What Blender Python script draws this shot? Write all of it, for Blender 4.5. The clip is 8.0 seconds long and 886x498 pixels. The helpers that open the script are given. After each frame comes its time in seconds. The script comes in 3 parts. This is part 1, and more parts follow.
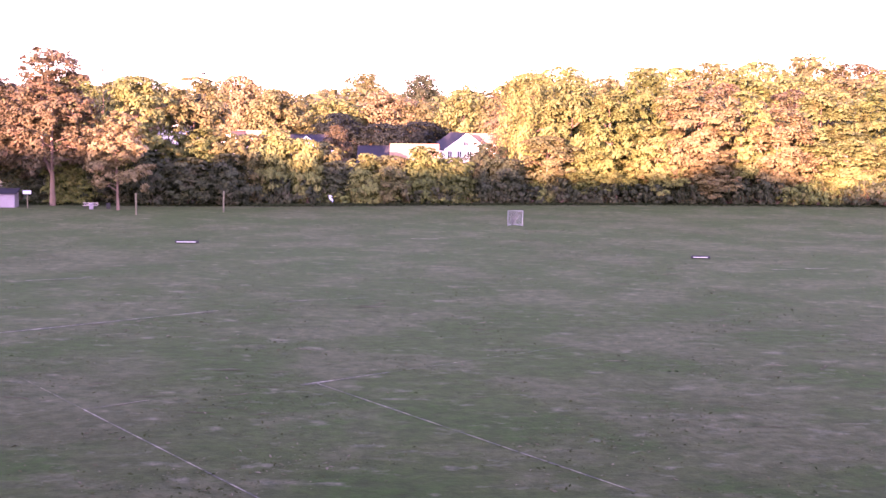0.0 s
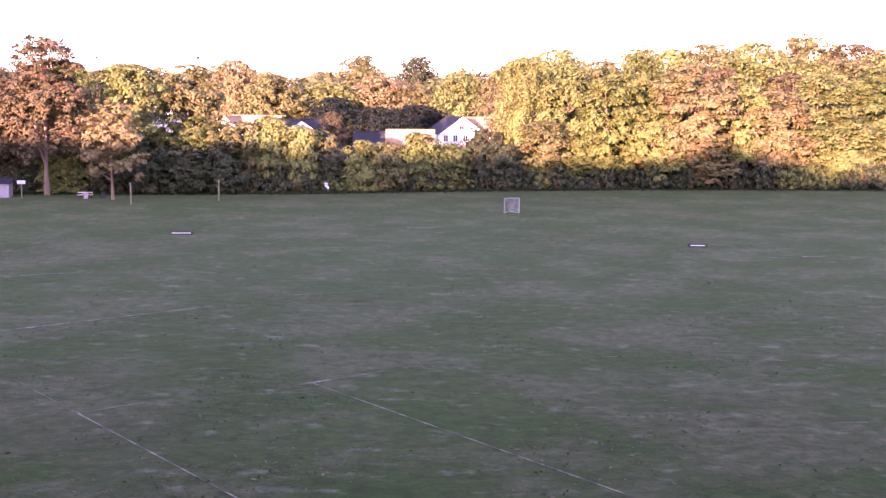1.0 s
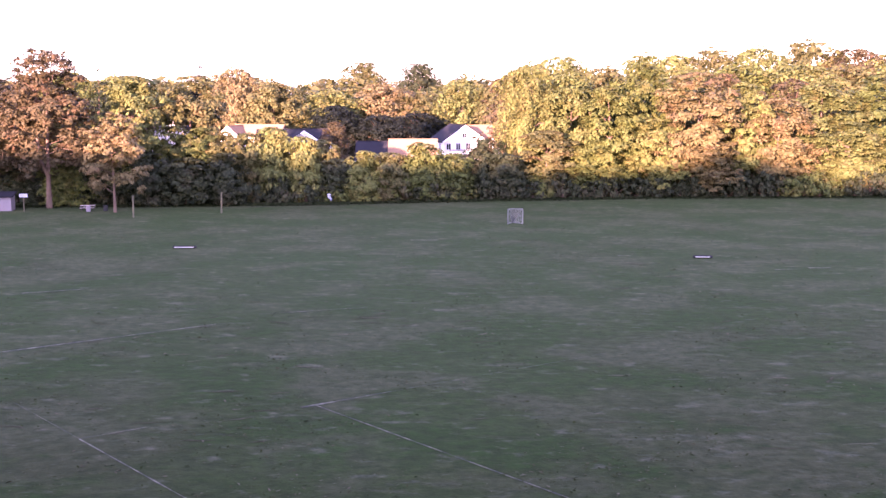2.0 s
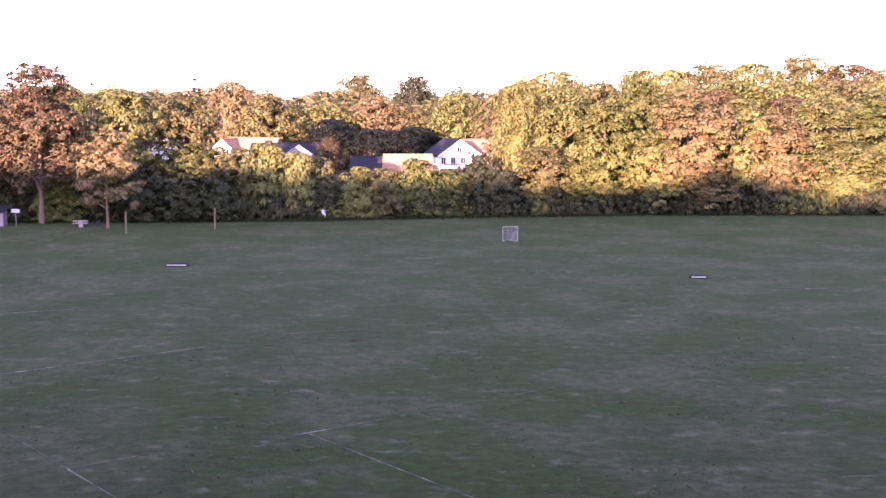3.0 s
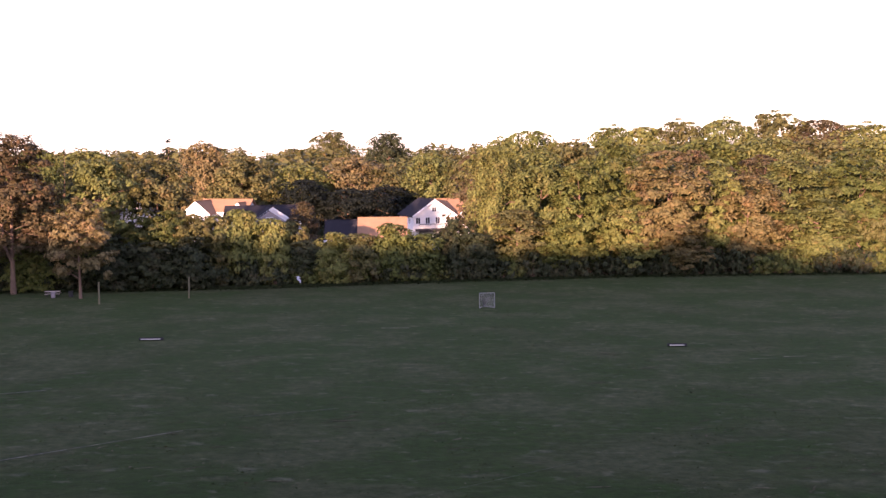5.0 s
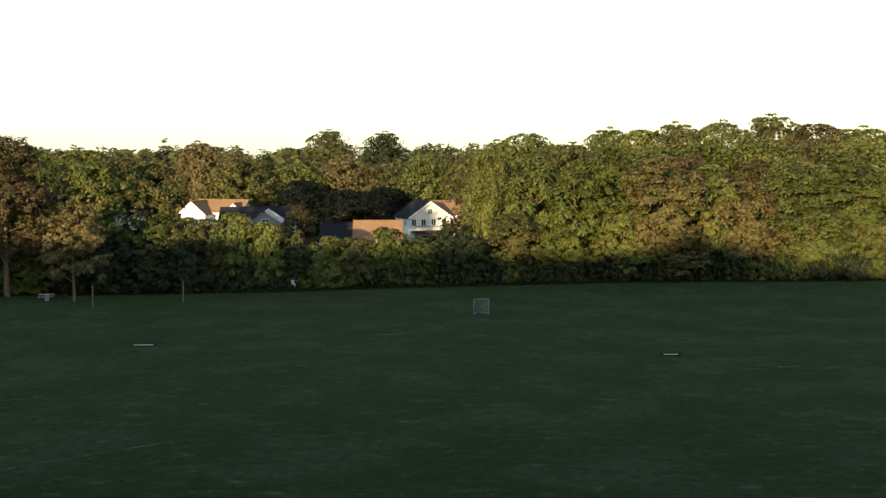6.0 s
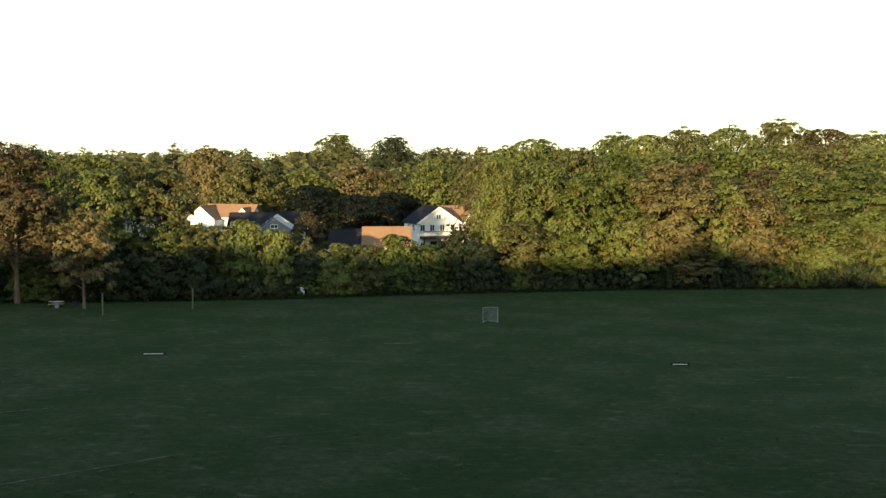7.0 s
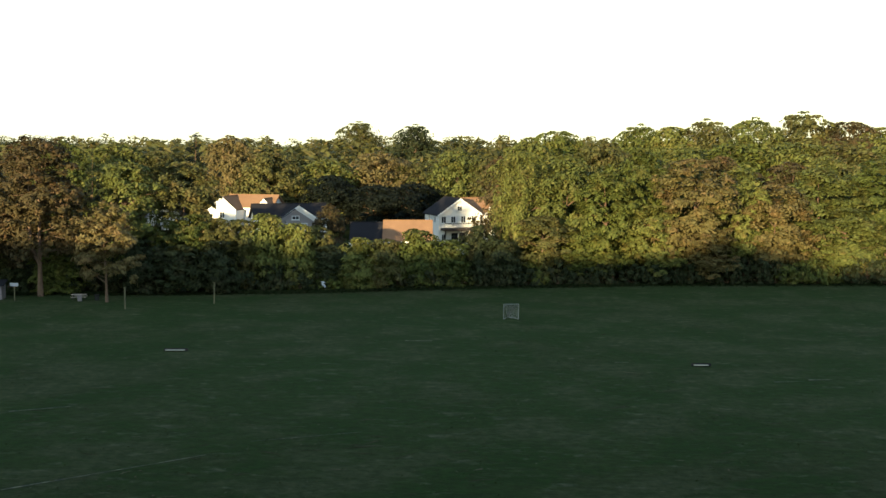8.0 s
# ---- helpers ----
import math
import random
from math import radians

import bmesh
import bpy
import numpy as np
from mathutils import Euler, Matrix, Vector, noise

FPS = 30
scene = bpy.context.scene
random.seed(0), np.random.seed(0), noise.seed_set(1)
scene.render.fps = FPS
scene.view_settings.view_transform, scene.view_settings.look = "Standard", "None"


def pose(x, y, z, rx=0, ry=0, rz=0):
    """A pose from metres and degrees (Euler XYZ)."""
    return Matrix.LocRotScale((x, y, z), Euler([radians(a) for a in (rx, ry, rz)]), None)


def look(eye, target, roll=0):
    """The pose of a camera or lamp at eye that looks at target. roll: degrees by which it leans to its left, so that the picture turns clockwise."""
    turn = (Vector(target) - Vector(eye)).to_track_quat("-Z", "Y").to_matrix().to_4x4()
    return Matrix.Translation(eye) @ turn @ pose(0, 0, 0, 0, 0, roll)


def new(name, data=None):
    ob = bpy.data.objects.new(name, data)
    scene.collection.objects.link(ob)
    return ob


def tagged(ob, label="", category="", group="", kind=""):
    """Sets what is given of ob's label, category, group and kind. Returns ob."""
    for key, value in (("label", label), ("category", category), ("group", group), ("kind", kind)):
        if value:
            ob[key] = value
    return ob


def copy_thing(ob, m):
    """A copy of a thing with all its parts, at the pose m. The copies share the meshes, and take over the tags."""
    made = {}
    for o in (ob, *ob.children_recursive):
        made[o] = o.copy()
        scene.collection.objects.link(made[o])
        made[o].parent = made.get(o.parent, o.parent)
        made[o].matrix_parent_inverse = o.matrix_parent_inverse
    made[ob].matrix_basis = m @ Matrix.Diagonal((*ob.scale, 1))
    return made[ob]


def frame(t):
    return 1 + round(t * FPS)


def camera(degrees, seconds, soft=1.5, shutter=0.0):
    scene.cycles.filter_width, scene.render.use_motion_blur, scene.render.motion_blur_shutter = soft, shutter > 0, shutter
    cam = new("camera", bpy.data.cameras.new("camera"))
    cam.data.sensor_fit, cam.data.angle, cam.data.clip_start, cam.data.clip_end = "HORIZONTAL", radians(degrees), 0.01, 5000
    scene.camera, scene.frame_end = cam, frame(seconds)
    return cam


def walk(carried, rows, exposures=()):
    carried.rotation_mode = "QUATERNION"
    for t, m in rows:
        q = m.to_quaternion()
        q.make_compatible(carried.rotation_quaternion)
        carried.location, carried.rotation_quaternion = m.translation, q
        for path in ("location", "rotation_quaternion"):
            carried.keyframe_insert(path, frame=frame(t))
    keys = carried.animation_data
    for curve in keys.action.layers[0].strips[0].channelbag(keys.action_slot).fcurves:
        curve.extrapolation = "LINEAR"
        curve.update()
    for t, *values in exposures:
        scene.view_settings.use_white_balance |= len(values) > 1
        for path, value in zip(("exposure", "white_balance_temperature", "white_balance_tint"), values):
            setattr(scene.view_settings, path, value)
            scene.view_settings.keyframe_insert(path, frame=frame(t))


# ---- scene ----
cam = camera(38.0, 8.0, soft=1.5)
# seconds, eye, target, roll
PATH = [
    (0.0, (0.00, 0.00, 15.41), (-0.235, 99.333, 3.880), 0.67),
    (0.1, (-0.00, 0.07, 15.49), (-0.181, 99.408, 4.034), 0.61),
    (0.2, (-0.01, 0.13, 15.57), (-0.134, 99.422, 3.674), 0.56),
    (0.3, (-0.01, 0.20, 15.65), (-0.048, 99.471, 3.620), 0.50),
    (0.4, (-0.01, 0.26, 15.73), (-0.046, 99.477, 3.216), 0.44),
    (0.5, (-0.01, 0.33, 15.81), (-0.026, 99.458, 2.642), 0.39),
    (0.6, (0.00, 0.39, 15.91), (0.011, 99.464, 2.328), 0.37),
    (0.7, (0.02, 0.45, 16.01), (0.059, 99.540, 2.540), 0.35),
    (0.8, (0.04, 0.51, 16.12), (0.066, 99.587, 2.533), 0.33),
    (0.9, (0.05, 0.58, 16.22), (0.067, 99.750, 3.396), 0.31),
    (1.0, (0.07, 0.64, 16.32), (0.078, 99.780, 3.253), 0.29),
    (1.1, (0.06, 0.69, 16.39), (0.027, 99.858, 3.502), 0.24),
    (1.2, (0.06, 0.75, 16.45), (-0.020, 99.941, 3.789), 0.20),
    (1.3, (0.06, 0.80, 16.52), (-0.111, 100.034, 4.162), 0.15),
    (1.4, (0.05, 0.85, 16.58), (-0.157, 100.094, 4.275), 0.10),
    (1.5, (0.05, 0.91, 16.65), (-0.286, 100.177, 4.580), 0.06),
    (1.6, (0.04, 0.99, 16.74), (-0.294, 100.242, 4.558), -0.05),
    (1.7, (0.04, 1.07, 16.83), (-0.287, 100.254, 4.114), -0.15),
    (2.8, (0.04, 2.10, 17.65), (0.109, 101.328, 5.226), 0.13),
    (2.9, (0.05, 2.18, 17.72), (0.098, 101.444, 5.617), 0.12),
    (3.0, (0.06, 2.25, 17.78), (0.222, 101.548, 5.911), 0.11),
    (3.1, (0.06, 2.32, 17.84), (0.325, 101.620, 6.046), 0.13),
    (3.2, (0.07, 2.38, 17.89), (0.417, 101.668, 5.975), 0.15),
    (3.3, (0.07, 2.44, 17.95), (0.508, 101.715, 5.904), 0.17),
    (3.4, (0.08, 2.51, 18.01), (0.600, 101.773, 5.921), 0.18),
    (3.5, (0.08, 2.57, 18.07), (0.792, 101.899, 6.512), 0.20),
    (3.6, (0.03, 2.62, 18.18), (0.889, 101.938, 6.558), 0.03),
    (3.7, (-0.02, 2.67, 18.30), (0.914, 101.994, 6.742), -0.13),
    (3.8, (-0.07, 2.72, 18.41), (1.032, 102.123, 7.580), -0.30),
    (3.9, (-0.12, 2.77, 18.53), (1.154, 102.227, 8.243), -0.47),
    (4.0, (-0.17, 2.81, 18.64), (1.289, 102.423, 9.921), -0.64),
    (4.1, (-0.20, 2.85, 18.74), (1.290, 102.498, 10.425), -0.65),
    (4.2, (-0.23, 2.90, 18.83), (1.400, 102.450, 9.539), -0.66),
    (4.3, (-0.26, 2.94, 18.93), (1.435, 102.484, 9.572), -0.67),
    (4.4, (-0.29, 2.98, 19.02), (1.559, 102.520, 9.648), -0.68),
    (4.5, (-0.32, 3.02, 19.12), (1.726, 102.578, 9.967), -0.69),
    (4.6, (-0.29, 3.05, 19.21), (1.718, 102.735, 11.547), -0.66),
    (4.7, (-0.25, 3.08, 19.31), (1.772, 102.760, 11.576), -0.62),
    (5.8, (0.08, 3.42, 20.34), (2.537, 103.059, 12.256), -0.24),
    (5.9, (0.11, 3.45, 20.44), (2.546, 103.085, 12.287), -0.20),
    (6.0, (0.14, 3.48, 20.53), (2.549, 103.124, 12.473), -0.17),
    (6.1, (0.17, 3.49, 20.61), (2.513, 103.134, 12.471), -0.06),
    (6.2, (0.19, 3.51, 20.69), (2.472, 103.185, 12.973), 0.04),
    (6.3, (0.22, 3.52, 20.77), (2.384, 103.195, 12.951), 0.14),
    (6.4, (0.24, 3.54, 20.85), (2.341, 103.183, 12.667), 0.24),
    (6.5, (0.27, 3.56, 20.93), (2.321, 103.229, 13.110), 0.35),
    (6.6, (0.22, 3.53, 21.00), (2.243, 103.215, 13.380), 0.25),
    (6.7, (0.17, 3.50, 21.08), (2.189, 103.173, 13.285), 0.15),
    (6.8, (0.13, 3.47, 21.15), (2.091, 103.131, 13.190), 0.05),
    (6.9, (0.08, 3.44, 21.23), (1.993, 103.107, 13.313), -0.05),
    (7.0, (0.03, 3.41, 21.31), (1.806, 103.081, 13.406), -0.14),
    (7.1, (-0.02, 3.40, 21.42), (1.703, 103.035, 13.091), -0.20),
    (7.2, (-0.07, 3.39, 21.53), (1.338, 103.044, 13.400), -0.26),
    (7.3, (-0.13, 3.37, 21.65), (1.190, 103.014, 13.273), -0.32),
    (7.4, (-0.18, 3.36, 21.76), (0.953, 102.976, 13.059), -0.38),
    (7.5, (-0.23, 3.35, 21.88), (0.864, 103.000, 13.591), -0.44),
    (7.6, (-0.19, 3.38, 22.01), (0.640, 103.021, 13.626), -0.33),
    (7.7, (-0.15, 3.40, 22.15), (0.470, 103.044, 13.708), -0.22),
    (7.8, (-0.11, 3.43, 22.28), (0.299, 103.064, 13.745), -0.11),
    (7.9, (-0.07, 3.46, 22.42), (0.215, 103.067, 13.608), 0.00),
    (8.0, (-0.02, 3.48, 22.55), (0.148, 103.080, 13.584), 0.12),
]
walk(cam, [(t, look(eye, target, roll)) for t, eye, target, roll in PATH],
     [(0.0, 4.01, 6550, 80), (0.5, 3.73, 6550, 80), (0.9, 3.65, 6350, 71), (1.7, 3.55, 6100, 62), (2.8, 3.36, 6100, 63), (3.5, 3.34, 6150, 62), (4.0, 3.16, 6250, 60),
      (4.7, 2.65, 6400, 57), (5.8, 1.20, 6600, -10), (6.3, 1.41, 6650, -13), (7.0, 1.50, 6650, -15), (8.0, 1.52, 6650, -15)])

# ---- light: a low evening sun from behind on one side ----
SUN_UP, SUN_AZ = 5.2, 20.0          # degrees over the horizon, and off straight behind
away = Vector((-math.sin(radians(SUN_AZ)), -math.cos(radians(SUN_AZ)), math.tan(radians(SUN_UP))))
sun = new("sun", bpy.data.lights.new("sun", "SUN"))
sun.data.energy, sun.data.angle, sun.data.color = 5.0, radians(0.6), (1.0, 0.70, 0.45)
sun.matrix_world = look(away * 100, (0, 0, 0))
world = bpy.data.worlds.new("evening_sky")
scene.world = world
world.use_nodes = True
wt = world.node_tree
sky = wt.nodes.new("ShaderNodeTexSky")
sky.sky_type, sky.sun_disc = "NISHITA", False
sky.sun_elevation, sky.sun_rotation = radians(SUN_UP + 8), radians(180 + SUN_AZ)
sky.dust_density, sky.air_density = 0.4, 1.0
haze = wt.nodes.new("ShaderNodeMix")         # thin white cloud over the whole sky
haze.data_type, haze.blend_type = "RGBA", "ADD"
haze.inputs[0].default_value, haze.inputs[7].default_value = 1.0, (1.72, 1.70, 2.6, 1)
wt.links.new(sky.outputs[0], haze.inputs[6])
wt.links.new(haze.outputs[2], wt.nodes["Background"].inputs[0])
wt.nodes["Background"].inputs[1].default_value = 0.0755


# ---- materials ----
def material(name, rough=0.8, metal=0.0):
    m = bpy.data.materials.new(name)
    m.use_nodes = True
    b = m.node_tree.nodes["Principled BSDF"]
    b.inputs["Roughness"].default_value, b.inputs["Metallic"].default_value = rough, metal
    b.inputs["Specular IOR Level"].default_value = 0.3
    return m, m.node_tree, b


def noise_node(t, scale, detail=4.0, rough=0.6, coords="Object", stretch=None):
    c = t.nodes.new("ShaderNodeTexCoord")
    n = t.nodes.new("ShaderNodeTexNoise")
    n.inputs["Scale"].default_value, n.inputs["Detail"].default_value, n.inputs["Roughness"].default_value = scale, detail, rough
    if stretch:
        s = t.nodes.new("ShaderNodeMapping")
        s.inputs["Scale"].default_value = stretch
        s.inputs["Rotation"].default_value = (0, 0, 0.65)
        t.links.new(c.outputs[coords], s.inputs[0])
        t.links.new(s.outputs[0], n.inputs["Vector"])
    else:
        t.links.new(c.outputs[coords], n.inputs["Vector"])
    return n.outputs["Fac"]


def ramp(t, fac, *stops):
    r = t.nodes.new("ShaderNodeValToRGB")
    while len(r.color_ramp.elements) < len(stops):
        r.color_ramp.elements.new(0.5)
    for e, (p, c) in zip(r.color_ramp.elements, stops):
        e.position, e.color = p, (*c, 1)
    t.links.new(fac, r.inputs[0])
    return r.outputs[0]


def mix(t, a, b, fac, kind="MIX"):
    m = t.nodes.new("ShaderNodeMix")
    m.data_type, m.blend_type = "RGBA", kind
    for socket, v in ((m.inputs[0], fac), (m.inputs[6], a), (m.inputs[7], b)):
        if hasattr(v, "is_linked"):
            t.links.new(v, socket)
        else:
            socket.default_value = v if isinstance(v, float) else (*v, 1)
    return m.outputs[2]


def bump(t, b, fac, strength, distance):
    n = t.nodes.new("ShaderNodeBump")
    n.inputs["Strength"].default_value, n.inputs["Distance"].default_value = strength, distance
    t.links.new(fac, n.inputs["Height"])
    t.links.new(n.outputs[0], b.inputs["Normal"])


def plain(name, colour, rough=0.7, metal=0.0, grain=3.0, wear=0.25, stretch=None):
    """A painted or raw surface with grain and slow stains."""
    m, t, b = material(name, rough, metal)
    fine = noise_node(t, grain * 6, 3, 0.6, stretch=stretch)
    slow = noise_node(t, grain * 0.4, 4)
    dark = tuple(c * (1 - wear) for c in colour)
    base = mix(t, ramp(t, slow, (0.35, dark), (0.65, colour)), colour, 0.5)
    t.links.new(mix(t, base, ramp(t, fine, (0.3, (0.75, 0.75, 0.75)), (0.7, (1, 1, 1))), 0.6, "MULTIPLY"), b.inputs["Base Color"])
    bump(t, b, fine, 0.3, 0.01)
    return m


def leaf_material(name, light, dark, other, shine=0.22):
    """Leaves: each one varies in tone, each tree a little in hue, some light comes through."""
    m, t, b = material(name, 0.7)
    b.inputs["Specular IOR Level"].default_value = 0.15
    light, dark, other = [(c[0] * 0.94, c[1] * 0.865, c[2] * 1.13) for c in (light, dark, other)]
    geo, obj = t.nodes.new("ShaderNodeNewGeometry"), t.nodes.new("ShaderNodeObjectInfo")
    tone = ramp(t, geo.outputs["Random Per Island"], (0.0, dark), (0.22, light), (0.85, light), (1.0, other))
    turned = (other[0] * 1.12, other[1] * 0.84, other[2])            # clumps of leaves that have begun to turn
    tone = mix(t, tone, turned, ramp(t, noise_node(t, 0.38, 3, 0.6), (0.52, (0, 0, 0)), (0.70, (0.5, 0.5, 0.5))))
    tone = mix(t, tone, dark, ramp(t, noise_node(t, 0.62, 3, 0.6), (0.30, (0.8, 0.8, 0.8)), (0.46, (0, 0, 0))))
    tree = ramp(t, obj.outputs["Random"], (0.0, (0.78, 0.8, 0.75)), (1.0, (1.15, 1.1, 1.0)))
    tone = mix(t, tone, tree, 1.0, "MULTIPLY")
    t.links.new(tone, b.inputs["Base Color"])
    tr = t.nodes.new("ShaderNodeBsdfTranslucent")
    t.links.new(tone, tr.inputs[0])
    ms = t.nodes.new("ShaderNodeMixShader")
    ms.inputs[0].default_value = shine
    t.links.new(b.outputs[0], ms.inputs[1])
    t.links.new(tr.outputs[0], ms.inputs[2])
    t.links.new(ms.outputs[0], t.nodes["Material Output"].inputs[0])
    return m


LEAF = {
    "green": leaf_material("green_leaves", (0.088, 0.116, 0.023), (0.038, 0.054, 0.013), (0.124, 0.136, 0.030)),
    "olive": leaf_material("olive_leaves", (0.095, 0.106, 0.029), (0.040, 0.048, 0.015), (0.134, 0.120, 0.037)),
    "lime": leaf_material("yellow_green_leaves", (0.124, 0.152, 0.034), (0.052, 0.068, 0.017), (0.166, 0.168, 0.041)),
    "straw": leaf_material("pale_straw_leaves", (0.152, 0.136, 0.046), (0.078, 0.072, 0.024), (0.190, 0.148, 0.055)),
    "amber": leaf_material("amber_leaves", (0.124, 0.116, 0.036), (0.056, 0.055, 0.018), (0.170, 0.134, 0.046)),
    "rust": leaf_material("russet_leaves", (0.066, 0.059, 0.022), (0.032, 0.031, 0.012), (0.096, 0.070, 0.027)),
    "dark": leaf_material("deep_and_shaded_green_leaves", (0.036, 0.051, 0.018), (0.018, 0.026, 0.010), (0.057, 0.062, 0.023)),
    # near-black on purpose: shadow put into the leaf colour
    "shade": leaf_material("shaded_crown_leaves", (0.010, 0.016, 0.009), (0.006, 0.010, 0.006), (0.014, 0.020, 0.011)),
}
LEAF_WORDS = {"green": "green", "olive": "olive green", "lime": "yellow green", "straw": "pale straw-coloured", "amber": "amber",
              "rust": "russet brown", "dark": "deep and shaded green", "shade": "shade-darkened"}
BARK = plain("bark", (0.16, 0.10, 0.07), 0.9, grain=2.0, wear=0.5, stretch=(1, 1, 0.2))
BARK_PALE = plain("pale_bark", (0.16, 0.105, 0.072), 0.9, grain=2.0, wear=0.4, stretch=(1, 1, 0.2))
SIDING_WHITE = plain("white_siding", (0.72, 0.70, 0.68), 0.6, wear=0.12, stretch=(0.2, 0.2, 3))
SIDING_GREY = plain("grey_siding", (0.24, 0.22, 0.23), 0.8, wear=0.15, stretch=(0.2, 0.2, 3))
SIDING_CREAM = plain("cream_siding", (0.66, 0.60, 0.50), 0.7, wear=0.12, stretch=(0.2, 0.2, 3))
TRIM = plain("white_trim", (0.78, 0.78, 0.78), 0.5, wear=0.1)
SHINGLE_TAN = plain("tan_shingles", (0.265, 0.155, 0.092), 0.9, grain=1.5, wear=0.3, stretch=(1, 3, 3))
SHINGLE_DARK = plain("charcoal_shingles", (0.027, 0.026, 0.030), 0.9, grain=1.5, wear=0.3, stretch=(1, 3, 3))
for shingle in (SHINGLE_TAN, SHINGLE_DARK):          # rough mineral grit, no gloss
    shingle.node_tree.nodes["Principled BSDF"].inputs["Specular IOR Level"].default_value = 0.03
DARK_METAL = plain("dark_metal", (0.022, 0.022, 0.022), 0.8, 0.1)
WOOD_POST = plain("weathered_yellow_wood", (0.125, 0.115, 0.065), 0.85, wear=0.35, stretch=(4, 4, 0.4))
WOOD_DECK = plain("dark_deck_wood", (0.035, 0.028, 0.026), 0.85, wear=0.3)
WOOD_PALE = plain("pale_wood", (0.52, 0.43, 0.36), 0.8, wear=0.3, stretch=(0.5, 4, 4))
ALUMINIUM = plain("dull_aluminium", (0.50, 0.48, 0.38), 0.6, 0.0, wear=0.2)
PAINT_WHITE = plain("dull_white_paint_on_steel", (0.26, 0.26, 0.25), 0.6, wear=0.15)
CORD = plain("pale_net_cord", (0.29, 0.29, 0.28), 0.9)
PLASTIC = plain("white_plastic_film", (0.38, 0.39, 0.44), 0.4)
SHED_WALL = plain("pale_shed_boards", (0.22, 0.19, 0.20), 0.7, wear=0.2, stretch=(4, 4, 0.3))
CHALK, ct, cb = material("worn_chalk", 0.95)
ct.links.new(ramp(ct, noise_node(ct, 0.7, 6, 0.75), (0.45, (0.0090, 0.0120, 0.0050)), (0.62, (0.108, 0.108, 0.066))), cb.inputs["Base Color"])
GLASS, _, gb = material("window_glass", 0.06)
gb.inputs["Base Color"].default_value, gb.inputs["Specular IOR Level"].default_value = (0.02, 0.022, 0.026, 1), 0.6

TURF, t, b = material("worn_turf", 0.95)
b.inputs["Specular IOR Level"].default_value = 0.008
b.inputs["Sheen Roughness"].default_value = 0.5
b.inputs["Sheen Tint"].default_value = (0.77, 1.0, 0.50, 1)
large = noise_node(t, 0.045, 4, 0.55, stretch=(0.8, 1.0, 1))
mid = noise_node(t, 0.14, 4, 0.55, stretch=(0.9, 0.8, 1))
worn = noise_node(t, 0.34, 6, 0.70, stretch=(0.45, 1.1, 1))
small = noise_node(t, 1.1, 6, 0.66)
grain = noise_node(t, 9.0, 4, 0.75)
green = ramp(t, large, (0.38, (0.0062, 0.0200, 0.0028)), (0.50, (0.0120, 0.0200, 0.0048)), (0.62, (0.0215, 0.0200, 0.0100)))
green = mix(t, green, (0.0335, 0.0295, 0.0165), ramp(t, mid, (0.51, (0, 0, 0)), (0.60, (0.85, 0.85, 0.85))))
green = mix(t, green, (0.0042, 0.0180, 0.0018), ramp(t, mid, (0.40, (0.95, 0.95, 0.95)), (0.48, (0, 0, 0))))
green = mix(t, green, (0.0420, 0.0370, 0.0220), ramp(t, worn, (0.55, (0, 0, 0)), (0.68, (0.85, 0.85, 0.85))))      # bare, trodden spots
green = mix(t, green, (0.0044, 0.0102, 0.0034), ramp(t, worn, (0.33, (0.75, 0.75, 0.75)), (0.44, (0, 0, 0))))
fleck = noise_node(t, 0.75, 5, 0.62, stretch=(0.6, 1.0, 1))
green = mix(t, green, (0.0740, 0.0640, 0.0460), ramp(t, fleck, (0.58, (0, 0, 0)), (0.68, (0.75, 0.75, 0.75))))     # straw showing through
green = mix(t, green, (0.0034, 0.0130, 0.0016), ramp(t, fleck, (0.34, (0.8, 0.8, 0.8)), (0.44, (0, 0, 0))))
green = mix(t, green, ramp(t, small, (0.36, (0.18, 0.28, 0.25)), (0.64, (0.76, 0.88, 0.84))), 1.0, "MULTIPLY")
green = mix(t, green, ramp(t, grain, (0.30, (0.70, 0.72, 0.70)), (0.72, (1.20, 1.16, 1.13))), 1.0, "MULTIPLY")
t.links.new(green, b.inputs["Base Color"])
lush = ramp(t, mid, (0.36, (0.046, 0.046, 0.046)), (0.62, (0.052, 0.052, 0.052)))
t.links.new(lush, b.inputs["Sheen Weight"])
bump(t, b, small, 0.7, 0.06)


TUFT, tt, tb = material("grass_tuft", 0.95)
tb.inputs["Specular IOR Level"].default_value = 0.008
tb.inputs["Sheen Weight"].default_value, tb.inputs["Sheen Roughness"].default_value = 0.030, 0.5
tb.inputs["Sheen Tint"].default_value = (0.88, 1.0, 0.58, 1)
tg = tt.nodes.new("ShaderNodeNewGeometry")
tt.links.new(ramp(tt, tg.outputs["Random Per Island"], (0.0, (0.0083, 0.0144, 0.0046)), (0.55, (0.0166, 0.0228, 0.0078)), (0.85, (0.0333, 0.0323, 0.0166)), (1.0, (0.0622, 0.0578, 0.0367))), tb.inputs["Base Color"])


TUFT_DARK, dt, db = material("rank_grass", 0.95)
db.inputs["Specular IOR Level"].default_value = 0.008
dg = dt.nodes.new("ShaderNodeNewGeometry")
dt.links.new(ramp(dt, dg.outputs["Random Per Island"], (0.0, (0.0095, 0.0144, 0.0051)), (0.7, (0.0144, 0.0200, 0.0069)), (1.0, (0.0267, 0.0256, 0.0133))), db.inputs["Base Color"])


